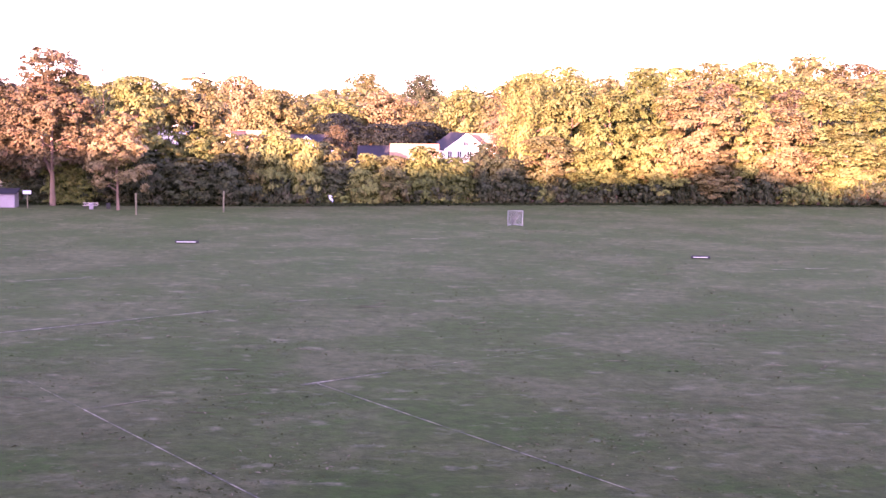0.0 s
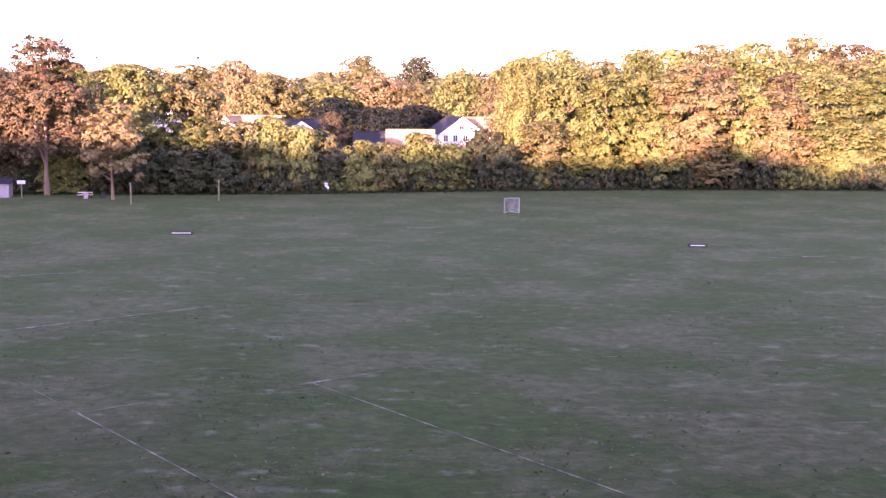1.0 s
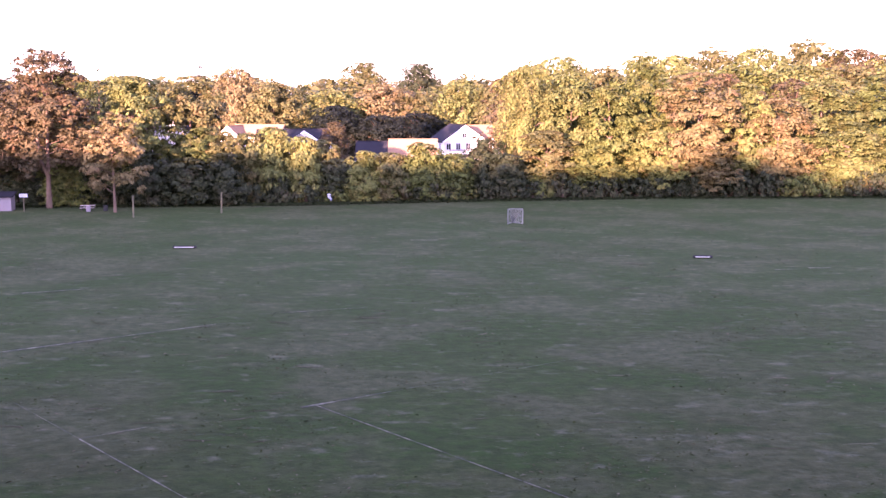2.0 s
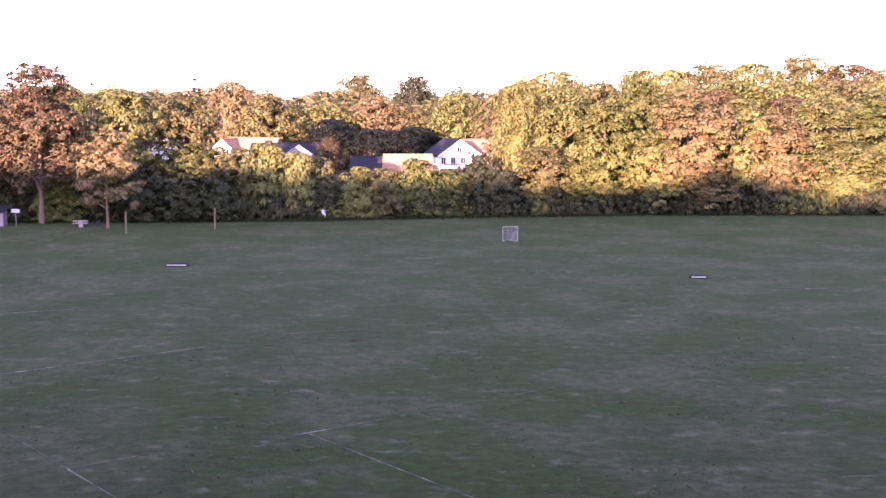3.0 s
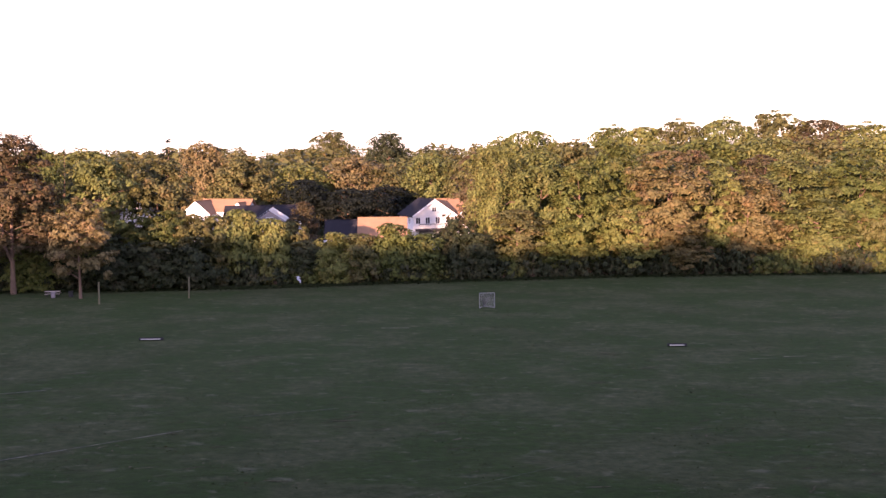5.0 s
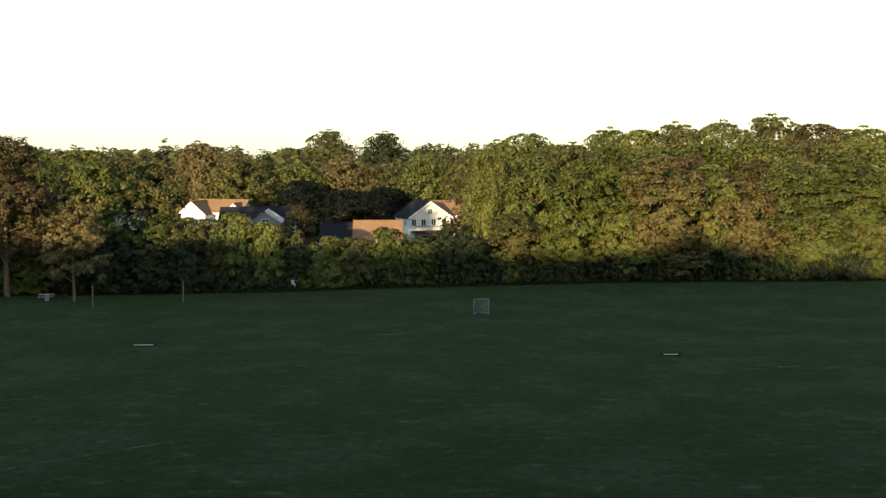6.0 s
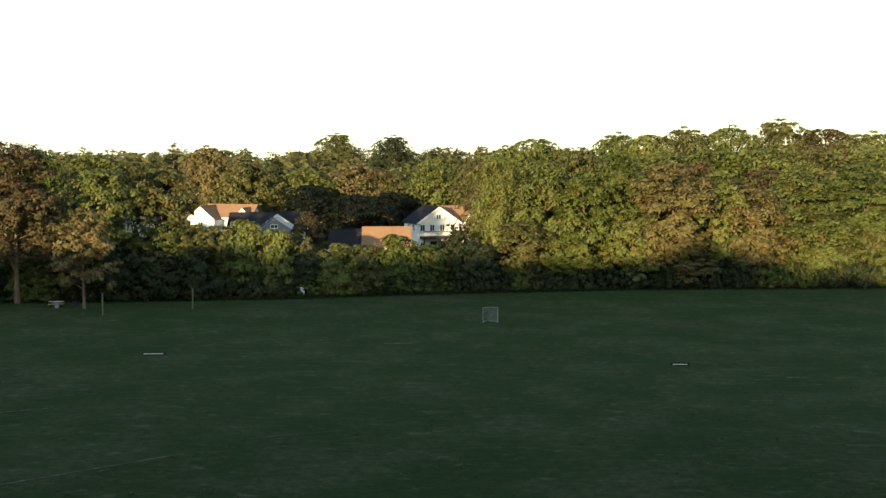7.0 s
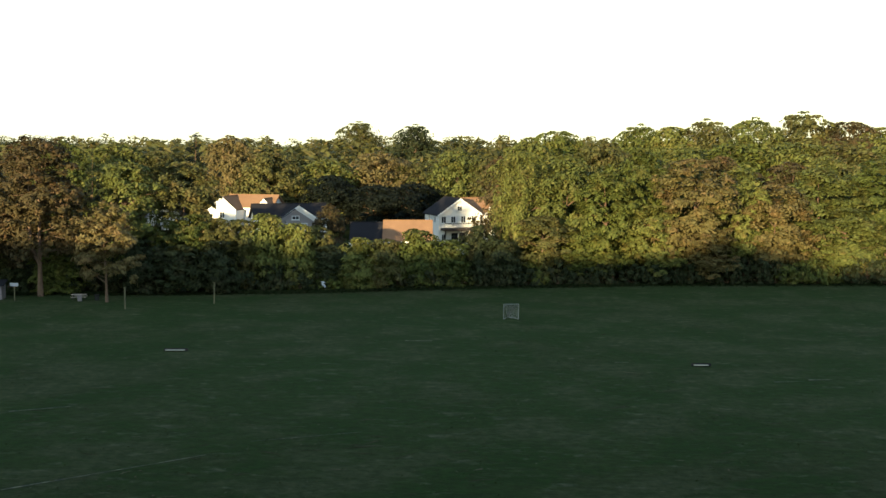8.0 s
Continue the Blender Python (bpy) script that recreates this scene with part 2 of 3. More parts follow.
STRAW, st, sb = material("dead_grass_straw", 0.95)
sb.inputs["Specular IOR Level"].default_value = 0.008
sg = st.nodes.new("ShaderNodeNewGeometry")
pale = ramp(st, sg.outputs["Random Per Island"], (0.0, (0.030, 0.029, 0.016)), (0.7, (0.042, 0.040, 0.023)), (1.0, (0.078, 0.075, 0.046)))
st.links.new(mix(st, pale, ramp(st, noise_node(st, 3.0, 5, 0.7), (0.35, (0.45, 0.5, 0.45)), (0.6, (1, 1, 1))), 1.0, "MULTIPLY"), sb.inputs["Base Color"])


# ---- mesh helpers ----
def part(name, bm, mat, parent=None, label=""):
    me = bpy.data.meshes.new(name)
    bm.to_mesh(me)
    bm.free()
    me.materials.append(mat)
    ob = new(name, me)
    if parent is not None:
        ob.parent = parent
    return tagged(ob, label)


def thing(name, m, label, category, group="", kind=""):
    ob = new(name)
    ob.matrix_world = m
    return tagged(ob, label, category, group, kind)


def add_box(bm, x0, x1, y0, y1, z0, z1, bevel=0.0):
    r = bmesh.ops.create_cube(bm, size=1)
    for v in r["verts"]:
        v.co = Vector((x0 + (v.co.x + 0.5) * (x1 - x0), y0 + (v.co.y + 0.5) * (y1 - y0), z0 + (v.co.z + 0.5) * (z1 - z0)))
    if bevel:
        edges = list({e for v in r["verts"] for e in v.link_edges})
        bmesh.ops.bevel(bm, geom=edges, offset=bevel, segments=1, affect="EDGES")
    return bm


def box(x0, x1, y0, y1, z0, z1, bevel=0.0):
    return add_box(bmesh.new(), x0, x1, y0, y1, z0, z1, bevel)


def add_tube(bm, points, radii, sides=7):
    """A tapered round limb along the points."""
    rings = []
    for n, (p, r) in enumerate(zip(points, radii)):
        p = Vector(p)
        ahead = (Vector(points[min(n + 1, len(points) - 1)]) - Vector(points[max(n - 1, 0)])).normalized()
        side = ahead.orthogonal().normalized()
        up = ahead.cross(side)
        rings.append([bm.verts.new(p + (side * math.cos(a) + up * math.sin(a)) * r)
                      for a in (k * math.tau / sides for k in range(sides))])
    for lo, hi in zip(rings, rings[1:]):
        for k in range(sides):
            bm.faces.new((lo[k], lo[(k + 1) % sides], hi[(k + 1) % sides], hi[k]))
    bm.faces.new(rings[-1])
    bm.faces.new(rings[0][::-1])
    return bm


def tube(points, radii, sides=7):
    return add_tube(bmesh.new(), points, radii, sides)


def slab(corners, thick):
    """A flat slab under four corners given counter-clockwise from above."""
    bm = bmesh.new()
    top = [bm.verts.new(c) for c in corners]
    n = (top[1].co - top[0].co).cross(top[2].co - top[0].co).normalized()
    low = [bm.verts.new(v.co - n * thick) for v in top]
    bm.faces.new(top)
    bm.faces.new(low[::-1])
    for k in range(len(top)):
        j = (k + 1) % len(top)
        bm.faces.new((top[k], low[k], low[j], top[j]))
    return bm


# ---- foliage ----
def leaf_mesh(name, centre, normal, size, rng, droop=0.0):
    """One folded, four-cornered leaf spray at each centre."""
    n = len(centre)
    axis = rng.normal(size=(n, 3)) * np.array([1, 1, 0.8])
    axis[:, 2] -= droop
    t = axis - normal * (axis * normal).sum(1)[:, None]
    t /= np.linalg.norm(t, axis=1)[:, None] + 1e-9
    s = np.cross(normal, t)
    long = (size * 1.25 * rng.uniform(0.65, 1.35, n))[:, None]
    wide = long * rng.uniform(0.30, 0.55, n)[:, None] * (1 - 0.35 * min(droop, 1))
    fold = normal * long * rng.uniform(-0.25, 0.35, n)[:, None]
    co = np.stack([centre - t * long, centre + s * wide + fold, centre + t * long * 1.1, centre - s * wide + fold * 0.6], 1).reshape(-1, 3)
    me = bpy.data.meshes.new(name)
    me.vertices.add(4 * n)
    me.vertices.foreach_set("co", co.astype(np.float32).ravel())
    me.loops.add(4 * n)
    me.loops.foreach_set("vertex_index", np.arange(4 * n, dtype=np.int32))
    me.polygons.add(n)
    me.polygons.foreach_set("loop_start", np.arange(0, 4 * n, 4, dtype=np.int32))
    me.polygons.foreach_set("loop_total", np.full(n, 4, dtype=np.int32))
    me.update()
    me.validate()
    return me


def ball(rng, n):
    v = rng.normal(size=(n, 3))
    return v / np.linalg.norm(v, axis=1)[:, None]


# kind: radius, height, foot of the crown, boughs, bough radius, leaves per bough, leaf size
SHAPES = {
    "broad": (5.0, 15.0, 0.5, 60, 1.35, 310, 0.215),
    "pine": (6.0, 21.0, 4.2, 140, 1.2, 175, 0.21),
    "open": (4.0, 12.0, 2.6, 70, 0.85, 150, 0.19),
    "willow": (6.0, 19.0, 0.8, 92, 1.15, 270, 0.23),
    "fir": (3.4, 16.0, 0.6, 80, 0.85, 100, 0.22),
    "shrub": (3.4, 7.0, 0.0, 64, 1.0, 190, 0.19),
    "low": (2.2, 2.4, 0.0, 22, 0.55, 52, 0.18),
    "rear": (5.0, 15.0, 0.4, 76, 1.5, 108, 0.27),
    "crown": (9.0, 20.0, 0.4, 118, 1.9, 112, 0.33),
    "screen": (5.0, 15.0, 0.2, 44, 1.6, 22, 0.95),
}


def bough_place(kind, rng):
    """One place for a bough in a crown of the kind."""
    radius, height, foot, _, size, _, _ = SHAPES[kind]
    half, mid = (height - foot) / 2, (height + foot) / 2
    a = rng.uniform(0, math.tau)
    if kind == "fir":
        h = rng.uniform(0.0, 1.0)
        q = (1 - h) ** 0.8 * rng.uniform(0.55, 0.95) * radius
        return np.array([math.cos(a) * q, math.sin(a) * q, foot + h * (height - foot - 0.5)])
    if kind in ("pine", "open"):                      # storeys of boughs round a stem that shows on one side
        h = rng.uniform(0.0, 1.0) ** 0.66
        q = math.sqrt(max(1 - ((h - 0.28) / 0.76) ** 2, 0.03)) * rng.uniform(0.08, 1.0) ** (0.55 if h < 0.6 else 0.85)
        if 0.04 < h < 0.46 and rng.uniform() < 0.72 and abs((a - 4.6 + math.pi) % math.tau - math.pi) < (0.42 if q > 0.3 else 1.8):
            a += math.pi * 0.6
        return np.array([math.cos(a) * q * (radius - size * 0.5), math.sin(a) * q * (radius - size * 0.5), foot + h * (height - foot - size * 0.5)])
    d = ball(rng, 1)[0]
    r = rng.uniform(0.55, 1.0) if rng.uniform() < 0.9 else rng.uniform(0.25, 0.6)
    if kind == "crown" and rng.uniform() < 0.6:
        d[2] = abs(d[2])
    rise = math.copysign(abs(d[2] * r) ** 0.78, d[2])
    swell = 1.0 - 0.25 * max(rise, 0) ** 2
    r *= rng.uniform(0.9, 1.06)
    c = np.array([d[0] * r * (radius - size * 0.6) * swell, d[1] * r * (radius - size * 0.6) * swell, mid + rise * (half - size * 0.5)])
    if kind in ("shrub", "low"):
        c[2] = abs(rise) * (height - size)
    return c


def crown_points(kind, rng):
    """Leaves in ragged sprays on boughs that keep apart from one another and leave gaps."""
    radius, height, foot, boughs, size, per, leaf = SHAPES[kind]
    squash = np.array([1, 1, radius / (height - foot) * 1.6])
    centres = []
    while len(centres) < boughs:
        tries = [bough_place(kind, rng) for _ in range(4)]
        if centres:
            near = np.array(centres)
            tries.sort(key=lambda c: -np.linalg.norm((near - c) * squash, axis=1).min())
        centres.append(tries[0])
    pts, nor, siz = [], [], []
    for c in centres:
        out = c - np.array([0, 0, foot + (height - foot) * 0.42])
        out /= np.linalg.norm(out) + 1e-6
        big = size * rng.uniform(0.55, 1.25)
        if kind == "fir":
            big *= 0.6 + 0.6 * (1 - c[2] / height)
        sprays = 5
        for _ in range(sprays):
            off = rng.normal(size=3) * np.array([0.5, 0.5, 0.40]) * big
            rad = big * rng.uniform(0.38, 0.78)
            n = max(4, int(per / sprays * (big / size) ** 2 * rng.uniform(0.6, 1.4)))
            d = ball(rng, n)
            d[:, 2] = np.where(d[:, 2] < -0.3, -d[:, 2], d[:, 2])
            p = c + off + d * (rad * rng.uniform(0.15, 1.15, n) ** 0.5)[:, None] * np.array([1.1, 1.1, 0.85])
            if kind == "willow":
                p[:, 2] -= rng.uniform(0, 1, n) ** 2 * 2.4
            pts.append(p)
            nor.append(d * 0.65 + out * 0.55 + np.array([0, 0, 0.22]) + ball(rng, n) * 0.48)
            siz.append(np.full(n, leaf))
    pts, nor, siz = np.concatenate(pts), np.concatenate(nor), np.concatenate(siz)
    reach = np.percentile(np.hypot(pts[:, 0], pts[:, 1]), 96) / radius
    pts[:, :2] /= reach
    grow = height / np.percentile(pts[:, 2], 99.3 if kind in ("pine", "open") else 97.4)
    pts[:, 2] *= grow
    if kind not in ("pine", "open", "fir"):           # even out the tops
        dome = height * (1.0 - 0.14 * np.minimum(np.hypot(pts[:, 0], pts[:, 1]) / radius, 1.2) ** 2)
        pts[:, 2] = np.where(pts[:, 2] > dome, dome + 0.22 * (pts[:, 2] - dome), pts[:, 2])
    pts[:, 2] = np.maximum(pts[:, 2], 0.08)
    centres = [c * np.array([1 / reach, 1 / reach, grow]) for c in centres]
    nor /= np.linalg.norm(nor, axis=1)[:, None]
    return pts, nor, siz, centres


def trunk_bm(kind, centres, rng):
    radius, height, foot = SHAPES[kind][:3]
    thick = 0.013 * height if kind not in ("shrub", "low") else 0.05
    lean = rng.uniform(-0.4, 0.4, 2)
    top = height * (0.82 if kind != "low" else 0.5)

    def axis(z):
        return Vector((lean[0] * (z / height) ** 2 * 2, lean[1] * (z / height) ** 2 * 2, z))

    bm = tube([axis(z) for z in np.linspace(-0.2, top, 7)], [thick * (1.25 - 0.2 * k) if k else thick * 1.5 for k in range(7)][:6] + [thick * 0.12], 8)
    if kind == "pine":                                # a second stem that forks off low down
        fork = height * 0.2
        add_tube(bm, [axis(fork), axis(fork * 1.6) + Vector((-1.0, -0.3, 0)), axis(fork * 2.6) + Vector((-1.35, -0.3, 0)), axis(fork * 4.3) + Vector((-1.2, 0.3, 0))],
                 [thick * 0.8, thick * 0.72, thick * 0.55, thick * 0.12], 8)
    for c in centres[:: max(1, len(centres) // (34 if kind in ("pine", "open") else 14))]:
        z0 = max(foot * 0.6, min(c[2] - (0.6 if kind in ("pine", "open") else 1.5), top * 0.8)) if kind not in ("shrub", "low") else 0.1
        a, e = axis(z0), Vector(c)
        m = a.lerp(e, 0.5) + Vector((0, 0, 0.12 * (e - a).length))
        add_tube(bm, [a, m, e], [thick * (0.24 if kind in ("pine", "open") else 0.42), thick * 0.18, thick * 0.06], 5)
    return bm


CROWNS, TRUNKS = {}, {}
for kind, copies in (("broad", 5), ("pine", 2), ("open", 2), ("willow", 1), ("fir", 1), ("shrub", 4), ("low", 2), ("rear", 4), ("crown", 4), ("screen", 2)):
    for k in range(copies):
        rng = np.random.default_rng(100 * len(CROWNS) + 7)
        pts, nor, siz, centres = crown_points(kind, rng)
        me = leaf_mesh("crown", pts, nor, siz, rng, 1.2 if kind == "willow" else 0.0)
        me.materials.append(LEAF["green"])
        CROWNS.setdefault(kind, []).append(me)
        wood = bpy.data.meshes.new("trunk")
        bm = trunk_bm(kind, centres, rng)
        bm.to_mesh(wood)
        bm.free()
        wood.materials.append(BARK)
        TRUNKS.setdefault(kind, []).append(wood)

COUNT = {}


def ground_z(y):
    """The land lies level under the field and falls gently behind the first row of trees."""
    u = min(max((y - 203) / 85, 0), 1)
    return -5.0 * u * u * (3 - 2 * u)



def tree(x, y, height, radius, kind, hue, group, words, pale=False):
    k = COUNT[kind] = COUNT.get(kind, -1) + 1
    k %= len(CROWNS[kind])
    r0, h0 = SHAPES[kind][:2]
    bush = kind in ("shrub", "low")
    z = ground_z(y) - 0.02
    turn = random.uniform(-25, 25) if kind in ("pine", "open") else random.uniform(0, 360)
    m = pose(x, y, z, 0, 0, turn) @ Matrix.Diagonal((radius / r0, radius / r0, (height - z) / h0, 1))
    name = "shrub" if bush else "fir_tree" if kind == "fir" else "willow_tree" if kind == "willow" else "tree"
    top = thing(name, m, f"{LEAF_WORDS[hue]} {words}", "shrub" if bush else "tree", group)
    for part_name, me in (("trunk", TRUNKS[kind][k]), ("crown", CROWNS[kind][k])):
        ob = new("stem" if bush and part_name == "trunk" else part_name, me)
        ob.parent = top
        slot = ob.material_slots[0]
        slot.link = "OBJECT"
        slot.material = (BARK_PALE if pale else BARK) if part_name == "trunk" else LEAF[hue]
    return top


# ---- the ground: one sheet to the horizon ----
bm = bmesh.new()
rows = []
for y in [-600 + 80 * k for k in range(10)] + [203 + 5 * k for k in range(18)] + [320 + 120 * k for k in range(20)]:
    rows.append([bm.verts.new((-2600 + 130 * k, y, ground_z(y))) for k in range(41)])
for low, high in zip(rows, rows[1:]):
    for k in range(40):
        bm.faces.new((low[k], low[k + 1], high[k + 1], high[k]))
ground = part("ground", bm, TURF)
tagged(ground, "worn green and brown playing field turf", "ground", kind="structure")

# worn chalk lines of the pitch, two ways at right angles: start, end, width
A, B = Vector((0.61, -0.79, 0)), Vector((0.79, 0.61, 0))
corner_far, corner_near = Vector((-7.0, 68.7, 0)), Vector((-17.8, 62.1, 0))
LINES = [
    (corner_far, corner_far + A * 24, 0.12), (corner_far - B * 0.9, corner_far + B * 1.2, 0.42), (corner_far + B * 1.2, corner_far + B * 5, 0.22), (corner_far + B * 5, corner_far + B * 22, 0.05),
    (corner_near, corner_near + A * 24, 0.12), (corner_near - A * 9, corner_near - A * 0.1, 0.04), (corner_near, corner_near + B * 3.5, 0.10),
    (Vector((-29.5, 81.9, 0)), Vector((-16.5, 92.2, 0)), 0.22), (Vector((-35.0, 106.2, 0)), Vector((-30.5, 108.2, 0)), 0.30),
    (Vector((-14.0, 96.2, 0)), Vector((-6.0, 99.2, 0)), 0.16), (Vector((-3.9, 142.3, 0)), Vector((-0.9, 142.2, 0)), 0.45),
    (Vector((30.4, 119.2, 0)), Vector((33.2, 119.5, 0)), 0.40), (Vector((33.8, 120.2, 0)), Vector((36.0, 120.4, 0)), 0.40),
    (Vector((17.2, 129.1, 0)), Vector((18.6, 129.1, 0)), 0.35),
]
for a, e, wide in LINES:
    side = (e - a).normalized().cross(Vector((0, 0, 1))) * wide / 2
    up = Vector((0, 0, 0.022))
    steps = max(2, int((e - a).length / 0.8))
    bm = bmesh.new()
    row = []
    for k in range(steps + 1):
        c = a.lerp(e, k / steps)
        w = 0.6 + 0.7 * noise.noise(c * 0.9)
        row.append((bm.verts.new(c + side * w + up), bm.verts.new(c - side * w + up)))
    for (p, q), (r, s) in zip(row, row[1:]):
        bm.faces.new((p, q, s, r))
    bmesh.ops.recalc_face_normals(bm, faces=bm.faces)
    ob = part("pitch_line", bm, CHALK)
    tagged(ob, "faded white chalk line on the worn turf", "field marking", "pitch markings", "structure")

# flattened tufts and scuffs of grass over the near part of the field
rng = np.random.default_rng(5)
n = 46000
ty = 44 + 125 * rng.uniform(0, 1, n) ** 1.3
tx = rng.uniform(-0.42, 0.42, n) * ty
keep = np.sin(tx * 0.31 + 2 * np.sin(ty * 0.17)) * np.sin(ty * 0.23 + np.sin(tx * 0.2)) + rng.normal(0, 0.45, n) > 0.25
tx, ty = tx[keep], ty[keep]
n = len(tx)
nor = rng.normal(size=(n, 3)) * np.array([0.16, 0.16, 0.0]) + np.array([0, -0.05, 1.0])
nor /= np.linalg.norm(nor, axis=1)[:, None]
me = leaf_mesh("grass_tufts", np.stack([tx, ty, np.full(n, 0.045)], 1), nor, 0.035 + 0.075 * rng.uniform(0, 1, n) ** 2, rng)
me.materials.append(TUFT)
tagged(new("grass_tufts", me), "short tufts of green and straw-coloured grass", "grass", kind="stuff")

# rough unmown margin along the trees
def strip_of_grass(name, path, spread, count, size, mat, label, seed, lift=0.05, tilt=0.25):
    """Blades of grass strewn along a line of points."""
    rng = np.random.default_rng(seed)
    path = np.array(path, float)
    u = rng.uniform(0, len(path) - 1.001, count)
    k = u.astype(int)
    p = path[k] + (path[k + 1] - path[k]) * (u - k)[:, None]
    p = p + rng.normal(0, 1, (count, 2)) * np.array(spread)
    nor = rng.normal(size=(count, 3)) * np.array([tilt, tilt, 0.0]) + np.array([0, -0.8 * tilt, 1.0])
    nor /= np.linalg.norm(nor, axis=1)[:, None]
    me = leaf_mesh(name, np.column_stack([p, lift + 0.6 * size * tilt * 4 * rng.uniform(0, 1, count)]), nor, np.full(count, size), rng)
    me.materials.append(mat)
    tagged(new(name, me), label, "grass", kind="stuff")


strip_of_grass("rough_grass", [(-75, 181.5), (-45, 182), (-20, 184.5), (5, 190.5), (30, 194.2), (80, 195)], (1.0, 0.9), 9000, 0.22, TUFT_DARK,
               "rough dark unmown grass along the foot of the trees", 11, 0.08)
# pale scrapes of dead grass lying flat on the turf
rng = np.random.default_rng(31)
bm = bmesh.new()
for k in range(230):
    y = 60 + 95 * rng.uniform(0, 1) ** 1.1
    c = Vector((rng.uniform(-0.38, 0.38) * y, y, 0.018))
    turn, long, wide = rng.normal(0.1, 0.35), rng.uniform(0.4, 1.7) * (0.6 + y / 130), rng.uniform(0.07, 0.20) * (0.5 + y / 110)
    ahead, side = Vector((math.cos(turn), math.sin(turn), 0)), Vector((-math.sin(turn), math.cos(turn), 0))
    top, low = [], []
    for j in range(5):
        u = j / 4 - 0.5
        w = wide * (0.25 + math.cos(u * 3.0) * rng.uniform(0.4, 1.0))
        m = c + ahead * u * long + side * rng.normal(0, wide * 0.3)
        top.append(bm.verts.new(m + side * w / 2))
        low.append(bm.verts.new(m - side * w / 2))
    for j in range(4):
        bm.faces.new((low[j], low[j + 1], top[j + 1], top[j]))
ob = part("dead_grass", bm, STRAW)
tagged(ob, "pale flattened scrapes of dead grass on the turf", "grass", kind="stuff")

# ---- trees, row by row: x, y, height, radius, kind, leaf colour ----
GROVE = [
    (-55.3, 180.0, 21.6, 6.6, 'pine', 'rust'),
    (-65.2, 184.0, 17.7, 5.7, 'pine', 'rust'),
    (-44.6, 174.0, 13.0, 4.4, 'open', 'straw'),
    (-45.2, 187.5, 18.2, 5.4, 'broad', 'lime'),
    (-37.8, 192.0, 18.0, 5.7, 'broad', 'olive'),
    (-53.4, 201.0, 16.7, 2.4, 'fir', 'dark'),
    (-31.6, 187.0, 10.2, 3.0, 'broad', 'olive'),
    (-58.0, 198.0, 15.4, 4.4, 'broad', 'olive'),
    (-63.0, 190.0, 12.4, 4.6, 'broad', 'olive'),
    (-48.8, 186.0, 10.6, 3.4, 'broad', 'olive'),
    (-35.2, 187.0, 10.7, 3.4, 'broad', 'green'),
    (-39.6, 187.0, 9.9, 3.4, 'broad', 'green'),
]
# 'dark' shrubs: leaf colour deepened to stand in for shade low in the hedge
HEDGE = [
    (-54.0, 184.0, 6.4, 3.8, 'shrub', 'green'),
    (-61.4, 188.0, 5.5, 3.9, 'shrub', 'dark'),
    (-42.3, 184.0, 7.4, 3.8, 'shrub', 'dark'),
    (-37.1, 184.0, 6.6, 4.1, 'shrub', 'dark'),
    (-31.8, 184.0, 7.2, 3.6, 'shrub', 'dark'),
    (-28.9, 190.0, 9.7, 3.6, 'shrub', 'olive'),
    (-25.0, 190.0, 10.5, 3.6, 'shrub', 'lime'),
    (-20.6, 189.5, 9.2, 3.0, 'shrub', 'lime'),
    (-18.0, 209.0, 10.9, 2.8, 'broad', 'rust'),
    (-11.9, 190.0, 7.2, 3.4, 'shrub', 'lime'),
    (-8.0, 191.0, 6.9, 3.4, 'shrub', 'olive'),
    (-3.5, 192.0, 8.2, 3.7, 'shrub', 'green'),
    (0.7, 193.0, 6.6, 3.6, 'shrub', 'green'),
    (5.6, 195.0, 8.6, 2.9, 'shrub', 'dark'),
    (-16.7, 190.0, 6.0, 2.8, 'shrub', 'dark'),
    (-18.4, 193.0, 8.6, 2.8, 'shrub', 'olive'),
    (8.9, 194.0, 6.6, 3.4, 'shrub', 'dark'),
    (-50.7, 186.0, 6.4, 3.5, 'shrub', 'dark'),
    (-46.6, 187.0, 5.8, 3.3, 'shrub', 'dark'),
]
WOOD = [
    (12.8, 204.0, 19.5, 5.2, 'willow', 'lime'),
    (19.3, 204.0, 19.0, 5.4, 'broad', 'lime'),
    (25.3, 199.0, 16.7, 4.9, 'broad', 'green'),
    (30.4, 204.0, 20.0, 5.4, 'broad', 'green'),
    (38.5, 199.0, 18.4, 6.6, 'broad', 'amber'),
    (46.2, 202.0, 16.9, 5.5, 'broad', 'lime'),
    (51.3, 201.0, 14.5, 5.9, 'broad', 'amber'),
    (60.3, 208.0, 17.1, 6.1, 'broad', 'lime'),
    (62.7, 201.0, 11.0, 5.7, 'broad', 'lime'),
    (71.1, 208.0, 18.4, 6.7, 'broad', 'green'),
    (76.4, 204.0, 17.9, 6.0, 'broad', 'olive'),
    (32.3, 197.0, 11.6, 4.4, 'broad', 'lime'),
    (15.3, 198.0, 10.0, 4.9, 'broad', 'olive'),
    (22.2, 198.0, 9.0, 4.4, 'broad', 'green'),
    (40.0, 197.0, 9.0, 4.8, 'broad', 'amber'),
]
